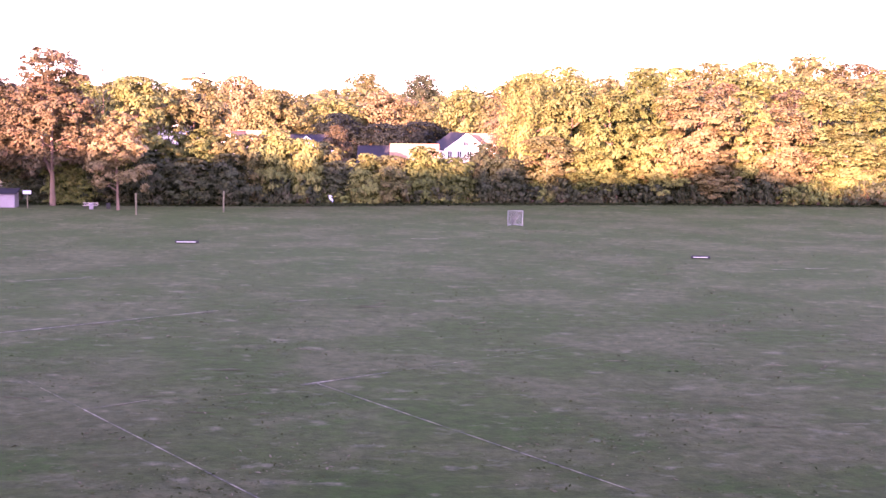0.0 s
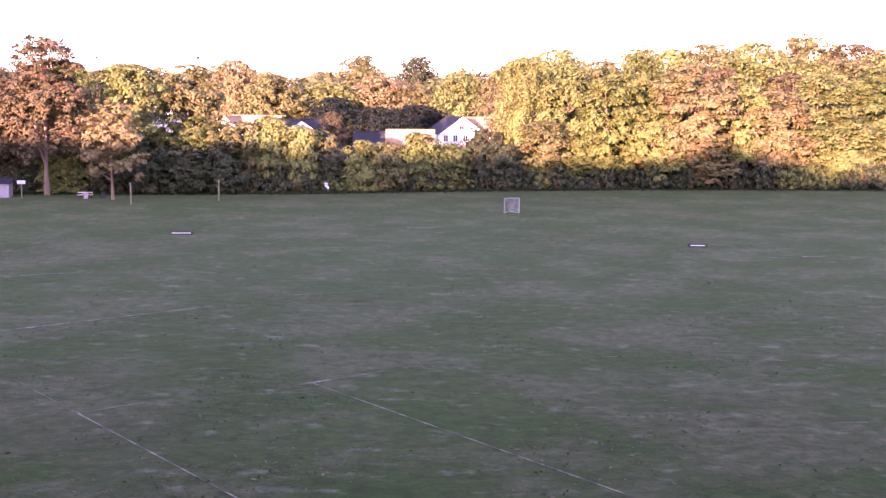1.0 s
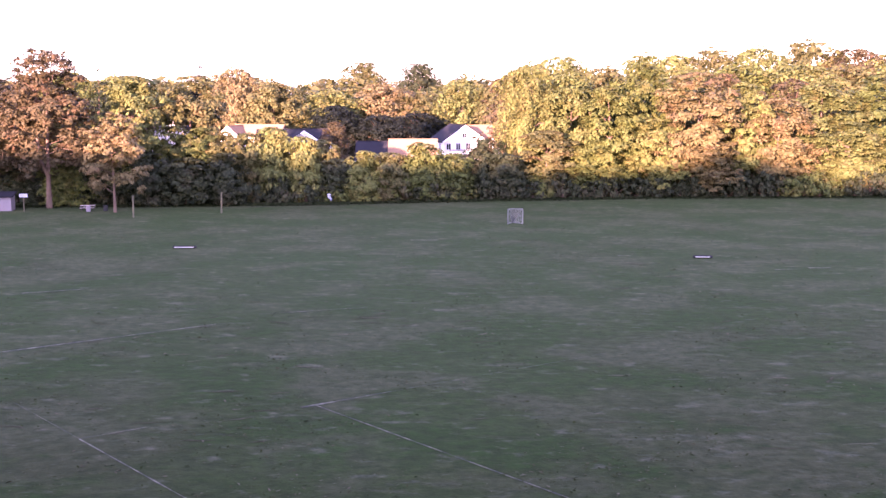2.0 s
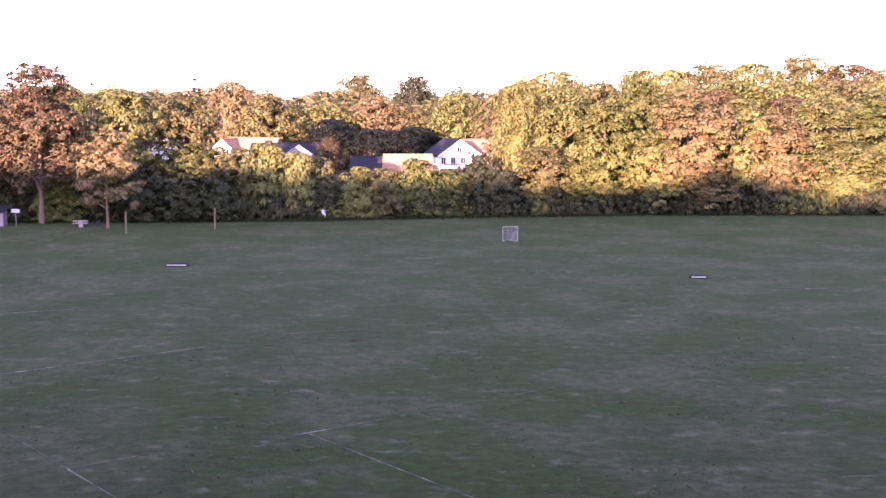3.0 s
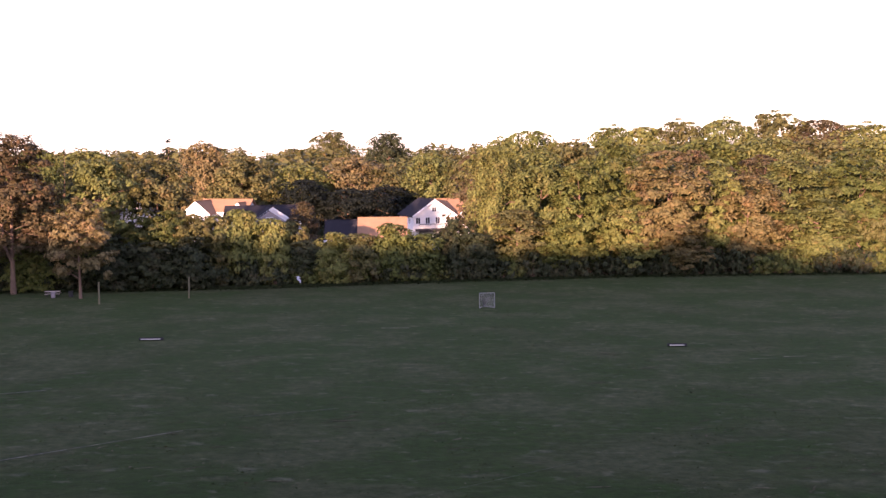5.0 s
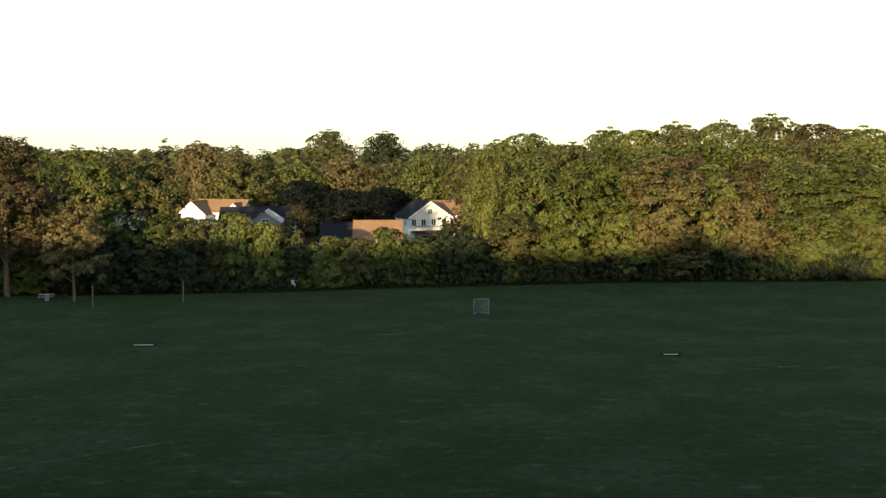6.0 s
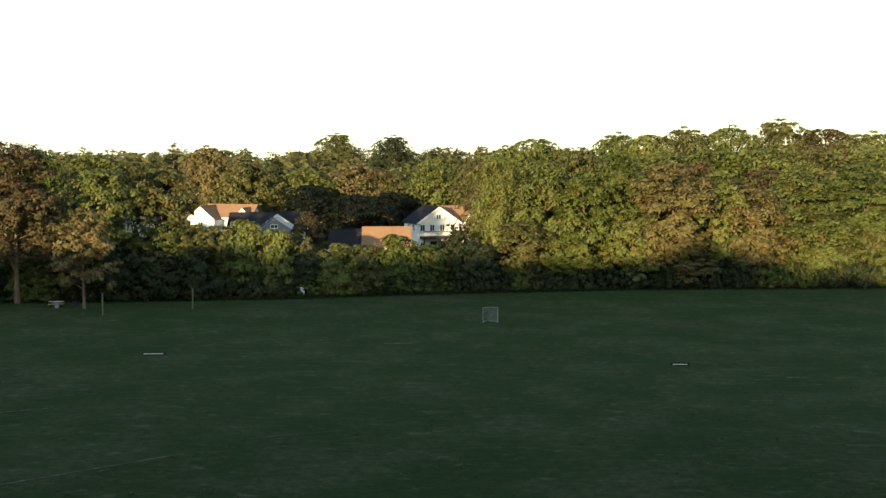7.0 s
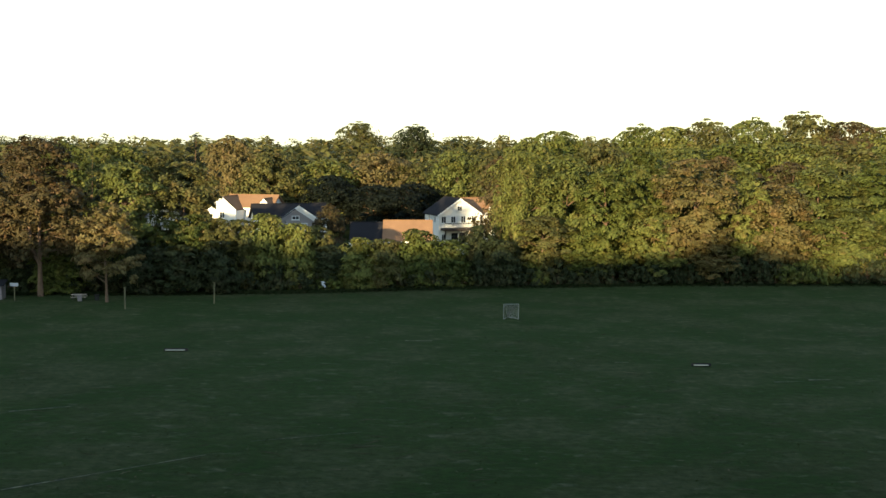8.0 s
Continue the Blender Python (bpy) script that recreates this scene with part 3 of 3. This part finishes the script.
RIDGE = [
    (25.8, 290.0, 22.8, 7.6, 'crown', 'green'),
    (17.6, 262.0, 20.6, 6.9, 'crown', 'lime'),
    (35.3, 285.0, 20.1, 8.4, 'crown', 'olive'),
    (50.2, 330.0, 23.8, 7.8, 'crown', 'green'),
    (58.1, 330.0, 24.0, 8.7, 'crown', 'lime'),
    (67.4, 330.0, 25.1, 8.7, 'crown', 'olive'),
    (78.9, 330.0, 25.5, 9.8, 'crown', 'lime'),
    (91.8, 330.0, 26.9, 10.9, 'crown', 'olive'),
    (101.8, 325.0, 25.3, 9.6, 'crown', 'rust'),
    (111.4, 320.0, 23.8, 11.6, 'crown', 'lime'),
    (122.6, 320.0, 23.3, 11.6, 'crown', 'olive'),
    (59.1, 262.0, 20.3, 10.4, 'crown', 'green'),
    (70.5, 262.0, 20.6, 10.4, 'crown', 'lime'),
    (80.7, 262.0, 20.1, 10.4, 'crown', 'olive'),
    (46.4, 255.0, 19.5, 9.2, 'crown', 'lime'),
    (91.0, 262.0, 20.0, 10.4, 'crown', 'lime'),
]
VILLAGE = [
    # 'shade' rows carry the shadow behind the houses in their leaf colour
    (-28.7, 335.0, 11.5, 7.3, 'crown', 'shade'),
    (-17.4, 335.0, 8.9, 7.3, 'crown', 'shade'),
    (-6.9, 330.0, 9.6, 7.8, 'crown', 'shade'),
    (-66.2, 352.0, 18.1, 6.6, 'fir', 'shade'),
    (-55.8, 345.0, 20.8, 7.6, 'crown', 'straw'),
    (-44.8, 340.0, 17.4, 9.2, 'crown', 'olive'),
    (-30.6, 345.0, 14.9, 9.3, 'crown', 'lime'),
    (-16.6, 350.0, 16.8, 10.3, 'crown', 'straw'),
    (4.5, 335.0, 17.8, 8.2, 'crown', 'lime'),
    (-6.0, 350.0, 14.6, 7.7, 'crown', 'olive'),
    (-87.7, 350.0, 19.1, 10.3, 'crown', 'lime'),
    (-86.7, 300.0, 19.6, 7.4, 'crown', 'green'),
    (-75.6, 350.0, 17.0, 8.6, 'crown', 'olive'),
    (13.0, 330.0, 16.3, 6.5, 'crown', 'olive'),
    (-99.0, 310.0, 18.9, 7.6, 'crown', 'rust'),
    (-38.1, 600.0, 26.6, 11.6, 'crown', 'olive'),
    (-10.5, 520.0, 24.9, 9.6, 'crown', 'dark'),
]
# unseen belt of trees added to shade the field: metres along it, height
SHADE_BELT = [(-210, 24.3), (-100, 24.5), (-94, 25.2), (-80, 24.8), (-70, 25.0), (-58, 25.0), (-46, 24.9), (-38, 25.2), (-30, 26.6), (-22, 28.2), (-14, 23.7), (110, 23.8)]
for row in GROVE:
    tree(*row, "grove beside the field", "tree in a grove at the edge of the field", pale=row[4] in ("pine", "open"))
for row in HEDGE:
    tree(*row, "hedge along the field", "shrub in the hedge along the field edge")
for row in WOOD:
    tree(*row, "front of the wood", "leafy tree at the edge of the wood")
for row in RIDGE:
    tree(*row, "back of the wood", "tall tree deeper in the wood")
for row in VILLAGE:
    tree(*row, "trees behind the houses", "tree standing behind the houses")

# low undergrowth along the foot of the hedge and the wood,
# mostly in dark leaves that deepen the shade there by colour
rng = random.Random(3)
for k in range(46):
    x = -30 + k * 2.35 + rng.uniform(-0.7, 0.7)
    y = 186.5 + (x + 30) * 0.16 if x < 30 else 196.2
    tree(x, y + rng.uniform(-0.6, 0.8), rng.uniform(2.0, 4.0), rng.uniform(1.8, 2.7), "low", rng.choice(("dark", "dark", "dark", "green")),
         "undergrowth at the field edge", "low bush at the foot of the trees")
for k in range(30):
    x = 6 + k * 2.5 + rng.uniform(-0.8, 0.8)
    tree(x, 199.5 + rng.uniform(-0.8, 1.2), rng.uniform(1.6, 4.4), rng.uniform(1.8, 3.0), "low", rng.choice(("dark", "green", "dark", "olive")),
         "undergrowth in the wood", "leafy bush at the edge of the wood")
# filling trees between the first row and the houses, and inside the wood
for k in range(14):
    x = 12 + k * 5.2 + rng.uniform(-1.5, 1.5)
    tree(x, 224 + rng.uniform(-5, 8), rng.uniform(15.5, 18.5), rng.uniform(4.6, 5.8), "rear", rng.choice(("green", "olive", "lime", "rust")),
         "middle of the wood", "leafy tree inside the wood")
for k in range(9):
    x = -27 + k * 3.6 + rng.uniform(-1, 1)
    tree(x, 201 + rng.uniform(-2, 5), rng.uniform(4.4, 5.6), rng.uniform(2.8, 3.8), "low", rng.choice(("green", "olive", "dark")),
         "bushes before the houses", "garden bush before the houses")
for k in range(8):
    x = -92 + k * 6.3 + rng.uniform(-2, 2)
    tree(x, 226 + rng.uniform(-8, 12), rng.uniform(9.5, 11.5), rng.uniform(4.6, 6), "rear", rng.choice(("green", "olive", "rust", "dark")),
         "back of the grove", "leafy tree behind the grove")
# the belt of tall trees out of view, heights set to place its shade
light = Vector((math.sin(radians(SUN_AZ)), math.cos(radians(SUN_AZ)), 0))
across = Vector((light.y, -light.x, 0))
for row in range(2):
    for k in range(40):
        u = -192 + row * 3.5 + k * 7.2
        p = light * (-46 - 9 * row + rng.uniform(-3, 3)) + across * u
        grow = float(np.interp(u, [b[0] for b in SHADE_BELT], [b[1] for b in SHADE_BELT]))
        tree(p.x, p.y, grow + 0.7 * row + rng.uniform(-0.7, 0.7), rng.uniform(6, 7.5), "screen", rng.choice(("green", "olive", "dark")),
             "belt of trees beside the field", "unseen tall tree added to shade the field")

# far woods to the horizon, as one sheet of crowns
rng = np.random.default_rng(21)
pts, nor, siz = [], [], []
base = [crown_points("rear", np.random.default_rng(k)) for k in range(4)]
for k in range(620):
    y = 360 + 760 * rng.uniform(0, 1) ** 1.5
    x = rng.uniform(-0.44, 0.44) * y
    p, d, s, _ = base[k % 4]
    some = rng.choice(len(p), 190, replace=False)
    tall = rng.uniform(15, 20) + (y > 450) * rng.uniform(-2, 1.5)
    if -60 < x < 20 and y < 470:
        tall *= 0.86
    wide = rng.uniform(1.1, 1.7)
    pts.append(p[some] * np.array([wide, wide, (tall + 5) / 15.0]) + np.array([x, y, -5.0]))
    nor.append(d[some])
    siz.append(np.full(190, 1.2))
me = leaf_mesh("far_woods", np.concatenate(pts), np.concatenate(nor), np.concatenate(siz), rng)
me.materials.append(LEAF["olive"])
tagged(new("far_woods", me), "mixed green woods stretching to the horizon", "woods", kind="stuff")


# ---- houses ----
def window(parent, x, y, z, w, h, face="front"):
    """A framed window on a wall; x, y, z is the middle of its foot."""
    f = 0.09
    bm = bmesh.new()
    for a in ((-w / 2, w / 2, 0, f), (-w / 2, w / 2, h - f, h), (-w / 2, -w / 2 + f, f, h - f), (w / 2 - f, w / 2, f, h - f), (-0.03, 0.03, f, h - f)):
        add_box(bm, a[0], a[1], -0.07, 0.03, a[2], a[3])
    win = part("window", bm, TRIM, parent)
    win.matrix_local = pose(x, y, z, 0, 0, {"front": 0, "left": -90, "right": 90}[face])
    part("pane", box(-w / 2 + f, w / 2 - f, -0.02, 0.02, f, h - f), GLASS, win)
    part("sill", box(-w / 2 - 0.08, w / 2 + 0.08, -0.14, 0.02, -0.07, -0.004, 0.01), TRIM, win)
    return win


def block(parent, x0, x1, y0, y1, eave, ridge, wall, roof, along="x", over=0.45, thick=0.22, trim=None):
    """A gabled block: walls, two roof slopes, ridge cap, fascia boards and gable boards."""
    bm = bmesh.new()
    cx, cy = (x0 + x1) / 2, (y0 + y1) / 2
    foot = [bm.verts.new((x, y, -0.3)) for x, y in ((x0, y0), (x1, y0), (x1, y1), (x0, y1))]
    top = [bm.verts.new((x, y, eave)) for x, y in ((x0, y0), (x1, y0), (x1, y1), (x0, y1))]
    if along == "x":
        ga, gb = bm.verts.new((x0, cy, ridge)), bm.verts.new((x1, cy, ridge))
        bm.faces.new((foot[0], foot[1], top[1], top[0]))
        bm.faces.new((foot[2], foot[3], top[3], top[2]))
        bm.faces.new((foot[1], foot[2], top[2], gb, top[1]))
        bm.faces.new((foot[3], foot[0], top[0], ga, top[3]))
        k = (ridge - eave) / (cy - y0)
        lo, d = eave - over * k, thick
        front = [(x0 - over, y0 - over, lo + d), (x1 + over, y0 - over, lo + d), (x1 + over, cy, ridge + d), (x0 - over, cy, ridge + d)]
        back = [(x1 + over, y1 + over, lo + d), (x0 - over, y1 + over, lo + d), (x0 - over, cy, ridge + d), (x1 + over, cy, ridge + d)]
        cap = box(x0 - over, x1 + over, cy - 0.12, cy + 0.12, ridge + d - 0.03, ridge + d + 0.06, 0.02)
        boards = [box(x0 - over, x1 + over, y0 - over - 0.04, y0 - over - 0.005, lo - 0.12, lo + d - 0.02)]
    else:
        ga, gb = bm.verts.new((cx, y0, ridge)), bm.verts.new((cx, y1, ridge))
        bm.faces.new((foot[0], foot[1], top[1], ga, top[0]))
        bm.faces.new((foot[2], foot[3], top[3], gb, top[2]))
        bm.faces.new((foot[1], foot[2], top[2], top[1]))
        bm.faces.new((foot[3], foot[0], top[0], top[3]))
        k = (ridge - eave) / (cx - x0)
        lo, d = eave - over * k, thick
        front = [(x0 - over, y1 + over, lo + d), (x0 - over, y0 - over, lo + d), (cx, y0 - over, ridge + d), (cx, y1 + over, ridge + d)]
        back = [(x1 + over, y0 - over, lo + d), (x1 + over, y1 + over, lo + d), (cx, y1 + over, ridge + d), (cx, y0 - over, ridge + d)]
        cap = box(cx - 0.12, cx + 0.12, y0 - over, y1 + over, ridge + d - 0.03, ridge + d + 0.06, 0.02)
        yb = y0 - over - 0.03
        boards = [slab([(x0 - over, yb, lo + d), (x0 - over, yb - 0.05, lo + d), (cx, yb - 0.05, ridge + d), (cx, yb, ridge + d)], 0.30),
                  slab([(cx, yb, ridge + d), (cx, yb - 0.05, ridge + d), (x1 + over, yb - 0.05, lo + d), (x1 + over, yb, lo + d)], 0.30)]
    part("wall", bm, wall, parent)
    part("roof", slab(front, thick), roof, parent)
    part("roof", slab(back, thick), roof, parent)
    part("ridge_cap", cap, roof, parent)
    for bd in boards:
        part("fascia_board", bd, trim or TRIM, parent, "" if trim else "white fascia board")


# tall white house with a front gable and a deck
h = thing("house", pose(4.4, 302, -5.0, 0, 0, 20) @ Matrix.Scale(1.22, 4), "tall white-sided house with a charcoal gable roof and tan wing", "house", "houses beyond the hedge")
block(h, 1.0, 5.6, -2.4, 4.6, 7.2, 10.1, SIDING_WHITE, SHINGLE_TAN, "x")
block(h, -5.9, 2.3, -4.6, 3.2, 7.5, 10.3, SIDING_WHITE, SHINGLE_DARK, "y")
block(h, 3.3, 5.9, -4.0, 1.2, 7.0, 8.7, SIDING_WHITE, SHINGLE_TAN, "y", 0.2)
for x in (-5.0, -3.1, -1.1, 1.0):
    window(h, x, -4.63, 5.9, 1.0, 1.3)
window(h, -1.8, -4.63, 8.1, 1.0, 1.0)
window(h, 4.6, -4.03, 5.5, 1.0, 1.2)
window(h, 0.9, -4.63, 2.6, 1.2, 1.3)
window(h, -5.0, -4.63, 2.6, 0.9, 1.3)
for y in (-2.6, 0.6):
    window(h, -5.93, y, 5.9, 1.0, 1.3, "left")
part("deck", box(-5.6, 4.2, -6.8, -4.66, 4.6, 5.05, 0.03), WOOD_DECK, h, "dark wooden deck")
for x in (-5.4, -2.2, 1.0, 4.0):
    part("deck_post", box(x - 0.08, x + 0.08, -6.7, -6.54, -0.3, 4.596, 0.01), WOOD_DECK, h)
bm = bmesh.new()
add_box(bm, -5.6, 4.2, -6.8, -6.7, 5.95, 6.05)
for k in range(40):
    add_box(bm, -5.58 + k * 0.248, -5.54 + k * 0.248, -6.77, -6.73, 5.054, 5.948)
part("deck_rail", bm, DARK_METAL, h, "dark deck railing")
d = part("patio_door", box(-3.6, -0.6, -4.72, -4.604, 1.6, 4.2, 0.02), TRIM, h, "wide glazed patio door")
for x in (-2.85, -1.35):
    part("pane", box(x - 0.65, x + 0.65, -4.75, -4.724, 1.75, 4.05), GLASS, d)

# long low house with a tan roof
h = thing("house", pose(-5.9, 223, -0.3), "long low house with a tan shingle roof", "house", "houses beyond the hedge")
block(h, -3.7, 4.2, -3.6, 4.6, 4.7, 7.8, SIDING_CREAM, SHINGLE_TAN, "x", 0.3)
for x in (-2.6, -0.2, 2.6):
    window(h, x, -3.63, 3.0, 1.2, 1.2)
part("porch_roof", slab([(2.2, -5.6, 4.0), (4.6, -5.6, 4.0), (4.6, -3.66, 5.2), (2.2, -3.66, 5.2)], 0.15), SHINGLE_TAN, h)
for x in (2.4, 4.4):
    part("porch_post", box(x - 0.07, x + 0.07, -5.5, -5.36, -0.3, 3.86, 0.01), TRIM, h)
# no known wing: block added so the left end of the roof is dark
w = thing("house", pose(-12.6, 223, -0.3), "charcoal-roofed block added for the dark patch on the low roof", "house", "houses beyond the hedge")
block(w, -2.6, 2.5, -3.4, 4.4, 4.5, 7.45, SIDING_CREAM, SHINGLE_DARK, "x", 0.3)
for x in (-1.5, 0.8):
    window(w, x, -3.43, 2.9, 1.1, 1.2)

# grey house with a charcoal roof
h = thing("house", pose(-31.2, 274, -4.0, 0, 0, 16) @ Matrix.Scale(1.186, 4), "grey and white sided house with a charcoal shingle roof", "house", "houses beyond the hedge")
block(h, -6.6, 6.0, -1.0, 6.0, 7.3, 9.6, SIDING_WHITE, SHINGLE_DARK, "x")
block(h, -2.9, 3.9, -3.2, 2.3, 7.2, 9.5, SIDING_WHITE, SHINGLE_DARK, "y", 0.12)
block(h, -3.5, 2.9, -4.6, -3.34, 6.8, 8.9, SIDING_GREY, SHINGLE_DARK, "y", 0.12, trim=SIDING_GREY)
window(h, -1.8, -4.63, 5.5, 1.1, 1.2)
window(h, 1.2, -4.63, 5.5, 1.1, 1.2)
window(h, -0.3, -4.63, 7.3, 1.3, 0.7)
for x in (-5.4, 5.0):
    window(h, x, -1.03, 5.4, 1.1, 1.3)

# white house with a tan roof farther back
h = thing("house", pose(-51.1, 325, -5.4, 0, 0, -14) @ Matrix.Scale(1.24, 4), "white house with a tan roof among the trees", "house", "houses beyond the hedge")
block(h, -2.6, 7.4, 0.0, 7.0, 7.6, 9.8, SIDING_WHITE, SHINGLE_TAN, "x")
block(h, -4.2, 1.6, -4.2, 3.2, 7.2, 9.7, SIDING_WHITE, SHINGLE_TAN, "y", 0.15)
block(h, 5.0, 7.9, -1.4, 3.0, 7.7, 9.3, SIDING_WHITE, SHINGLE_TAN, "y", 0.15)
window(h, -1.3, -4.23, 5.6, 1.1, 1.3)
window(h, 4.2, -0.03, 5.6, 1.1, 1.3)

# pale house seen in glimpses between the trees of the grove
h = thing("house", pose(-44.1, 212, -0.2), "pale house half hidden behind the grove", "house", "houses beyond the hedge")
block(h, -3.2, 3.2, -3.0, 3.0, 9.2, 12.0, SIDING_CREAM, SHINGLE_DARK, "y", 0.12, trim=SIDING_GREY)
window(h, -1.2, -3.03, 7.3, 1.0, 1.3)
window(h, 1.2, -3.03, 7.3, 1.0, 1.3)

# tan roof of a house behind the pines
h = thing("house", pose(-78.5, 236, -0.8, 0, 0, -8), "cream house with a tan roof behind the pines", "house", "houses beyond the hedge")
block(h, -5.0, 5.0, -3.2, 4.2, 7.4, 10.6, SIDING_CREAM, SHINGLE_TAN, "x", 0.4)
for x in (-3.0, 0.0, 3.0):
    window(h, x, -3.23, 5.4, 1.1, 1.3)

# ---- things on and beside the field ----
# small square goal with a net
g = thing("lacrosse_goal", pose(8.54, 158.7, 0, 0, 0, 8), "small square white goal with a slack net", "goal")
for x in (-0.93, 0.93):
    part("post", tube([(x, 0, 0), (x, 0, 1.85)], [0.035, 0.035], 8), PAINT_WHITE, g)
    part("ground_bar", tube([(x, 0, 0.03), (0, 2.0, 0.03)], [0.03, 0.03], 6), PAINT_WHITE, g)
part("crossbar", tube([(-0.93, 0, 1.85), (0.93, 0, 1.85)], [0.035, 0.035], 8), PAINT_WHITE, g)
bm = bmesh.new()
for k in range(23):
    u = -0.92 + k * 1.84 / 22
    add_tube(bm, [(u, 0.02, 1.83), (u * 0.55, 0.75, 1.15 - 0.15 * abs(u)), (u * 0.08, 1.95, 0.05)], [0.011] * 3, 3)
for k in range(20):
    v = k / 19
    z = 1.8 * (1 - v) + 0.06
    s = max(0.05, 1 - v)
    add_tube(bm, [(-0.92, 0.0, z), (-0.5 * s - 0.2 * v * 0, 0.75 * (1 - s) + 0.35, z * 0.92), (0, 0.55 + 1.3 * v, z * 0.86), (0.5 * s, 0.75 * (1 - s) + 0.35, z * 0.92), (0.92, 0, z)], [0.011] * 5, 3)
part("net", bm, CORD, g, "white cord net")

# two wooden posts by the trees
first = thing("wooden_post", pose(-40.5, 167.2, 0), "tall weathered yellowish wooden post in grass", "post", "posts by the grove")
part("shaft", add_box(bmesh.new(), -0.09, 0.09, -0.09, 0.09, -0.3, 2.75, 0.02), WOOD_POST, first)
part("cap", add_box(bmesh.new(), -0.12, 0.12, -0.12, 0.12, 2.752, 2.82, 0.02), WOOD_POST, first)
copy_thing(first, pose(-30.05, 172.7, 0, 0, 1.5, 20))


def bench(x, y, turn, long):
    o = thing("bench", pose(x, y, 0, 0, 0, turn), "low pale aluminium bench planks on short feet", "bench", "benches on the field")
    for k in range(2):
        part("plank", box(-long / 2, long / 2, -0.16 + k * 0.17, -0.005 + k * 0.17, 0.12, 0.16, 0.008), ALUMINIUM, o)
    part("backboard", box(-long / 2 - 0.2, long / 2 + 0.3, 0.24, 0.29, 0.0, 0.28, 0.01), DARK_METAL, o, "dark upright backboard")
    for u in (-long / 2 + 0.25, long / 2 - 0.25):
        bm = box(u - 0.03, u + 0.03, -0.13, -0.08, 0, 0.118)
        add_box(bm, u - 0.03, u + 0.03, 0.08, 0.13, 0, 0.118)
        part("leg", bm, DARK_METAL, o)
    return o


bench(-27.5, 135.2, 1, 2.0)
bench(25.3, 127.0, -2, 1.4)

# picnic table and bins by the trees
o = thing("picnic_table", pose(-48.9, 176.2, 0, 0, 0, 8), "pale wooden picnic table under the trees", "table")
for k in range(4):
    part("board", box(-1.0, 1.0, -0.36 + k * 0.185, -0.19 + k * 0.185, 0.72, 0.76, 0.006), WOOD_PALE, o)
for s in (-1, 1):
    part("seat", box(-1.0, 1.0, s * 0.72 - 0.14, s * 0.72 + 0.14, 0.43, 0.47, 0.006), WOOD_PALE, o)
for x in (-0.75, 0.75):
    bm = tube([(x, -0.66, 0), (x, -0.2, 0.718)], [0.05, 0.05], 4)
    add_tube(bm, [(x, 0.66, 0), (x, 0.2, 0.718)], [0.05, 0.05], 4)
    add_box(bm, x - 0.03, x + 0.03, -0.8, 0.8, 0.36, 0.428)
    part("trestle", bm, WOOD_DECK, o)
for x, y, words, shell in ((-48.5, 175.0, "small pale plastic bin under the trees", SHED_WALL), (-46.4, 175.9, "small dark grey bin under the trees", DARK_METAL)):
    o = thing("storage_bin", pose(x, y, 0, 0, 0, 12), words, "bin", "bins under the trees")
    part("bin_body", box(-0.28, 0.28, -0.28, 0.28, 0, 0.72, 0.04), shell, o)
    part("lid", box(-0.31, 0.31, -0.31, 0.31, 0.722, 0.79, 0.03), shell, o)

# pale shed at the edge of the grove
o = thing("garden_shed", pose(-61.0, 177.0, 0, 0, 0, 6), "pale boarded shed at the edge of the grove", "shed")
bm = bmesh.new()
add_box(bm, -2.4, 1.6, -1.2, 1.2, 0, 1.95)
part("shed_wall", bm, SHED_WALL, o)
for k in range(16):
    part("board", box(-2.39 + k * 0.25, -2.16 + k * 0.25, -1.235, -1.204, 0.05, 1.9, 0.005), SHED_WALL, o)
part("shed_roof", slab([(-2.7, -1.5, 1.98), (1.9, -1.5, 1.98), (1.9, 1.4, 2.5), (-2.7, 1.4, 2.5)], 0.1), SHINGLE_DARK, o)
o = thing("sign_board", pose(-57.3, 175.2, 0, 0, 0, -4), "blank white board on a wooden post", "sign")
part("post", box(-0.06, 0.06, 0, 0.1, 0, 2.5), WOOD_POST, o)
part("panel", box(-0.58, 0.58, -0.05, -0.004, 1.95, 2.42, 0.01), PLASTIC, o)
# a torn sheet of white film caught in the hedge
o = new("plastic_sheet", leaf_mesh("plastic_sheet", np.array([[0, 0, 0.9], [0.15, 0.05, 0.7], [0.3, -0.05, 0.5], [0.05, 0.08, 1.1]]), np.array([[0.3, -0.9, 0.2], [0.1, -1, 0.1], [0.4, -0.8, 0.3], [-0.1, -0.9, 0.4]]), np.full(4, 0.27), np.random.default_rng(2)))
o.data.materials.append(PLASTIC)
o.location = (-16.9, 186.2, 0.2)
tagged(o, "torn white plastic sheet caught in the hedge", "litter")

# slender mast above the far woods
o = thing("radio_mast", pose(47.5, 900, -5), "slender grey mast above the far woods", "mast")
part("pole", tube([(0, 0, 0), (0, 0, 29.5)], [0.45, 0.3], 6), ALUMINIUM, o)
part("antenna", box(-0.6, 0.6, -0.3, 0.3, 27.2, 28.4, 0.1), ALUMINIUM, o)
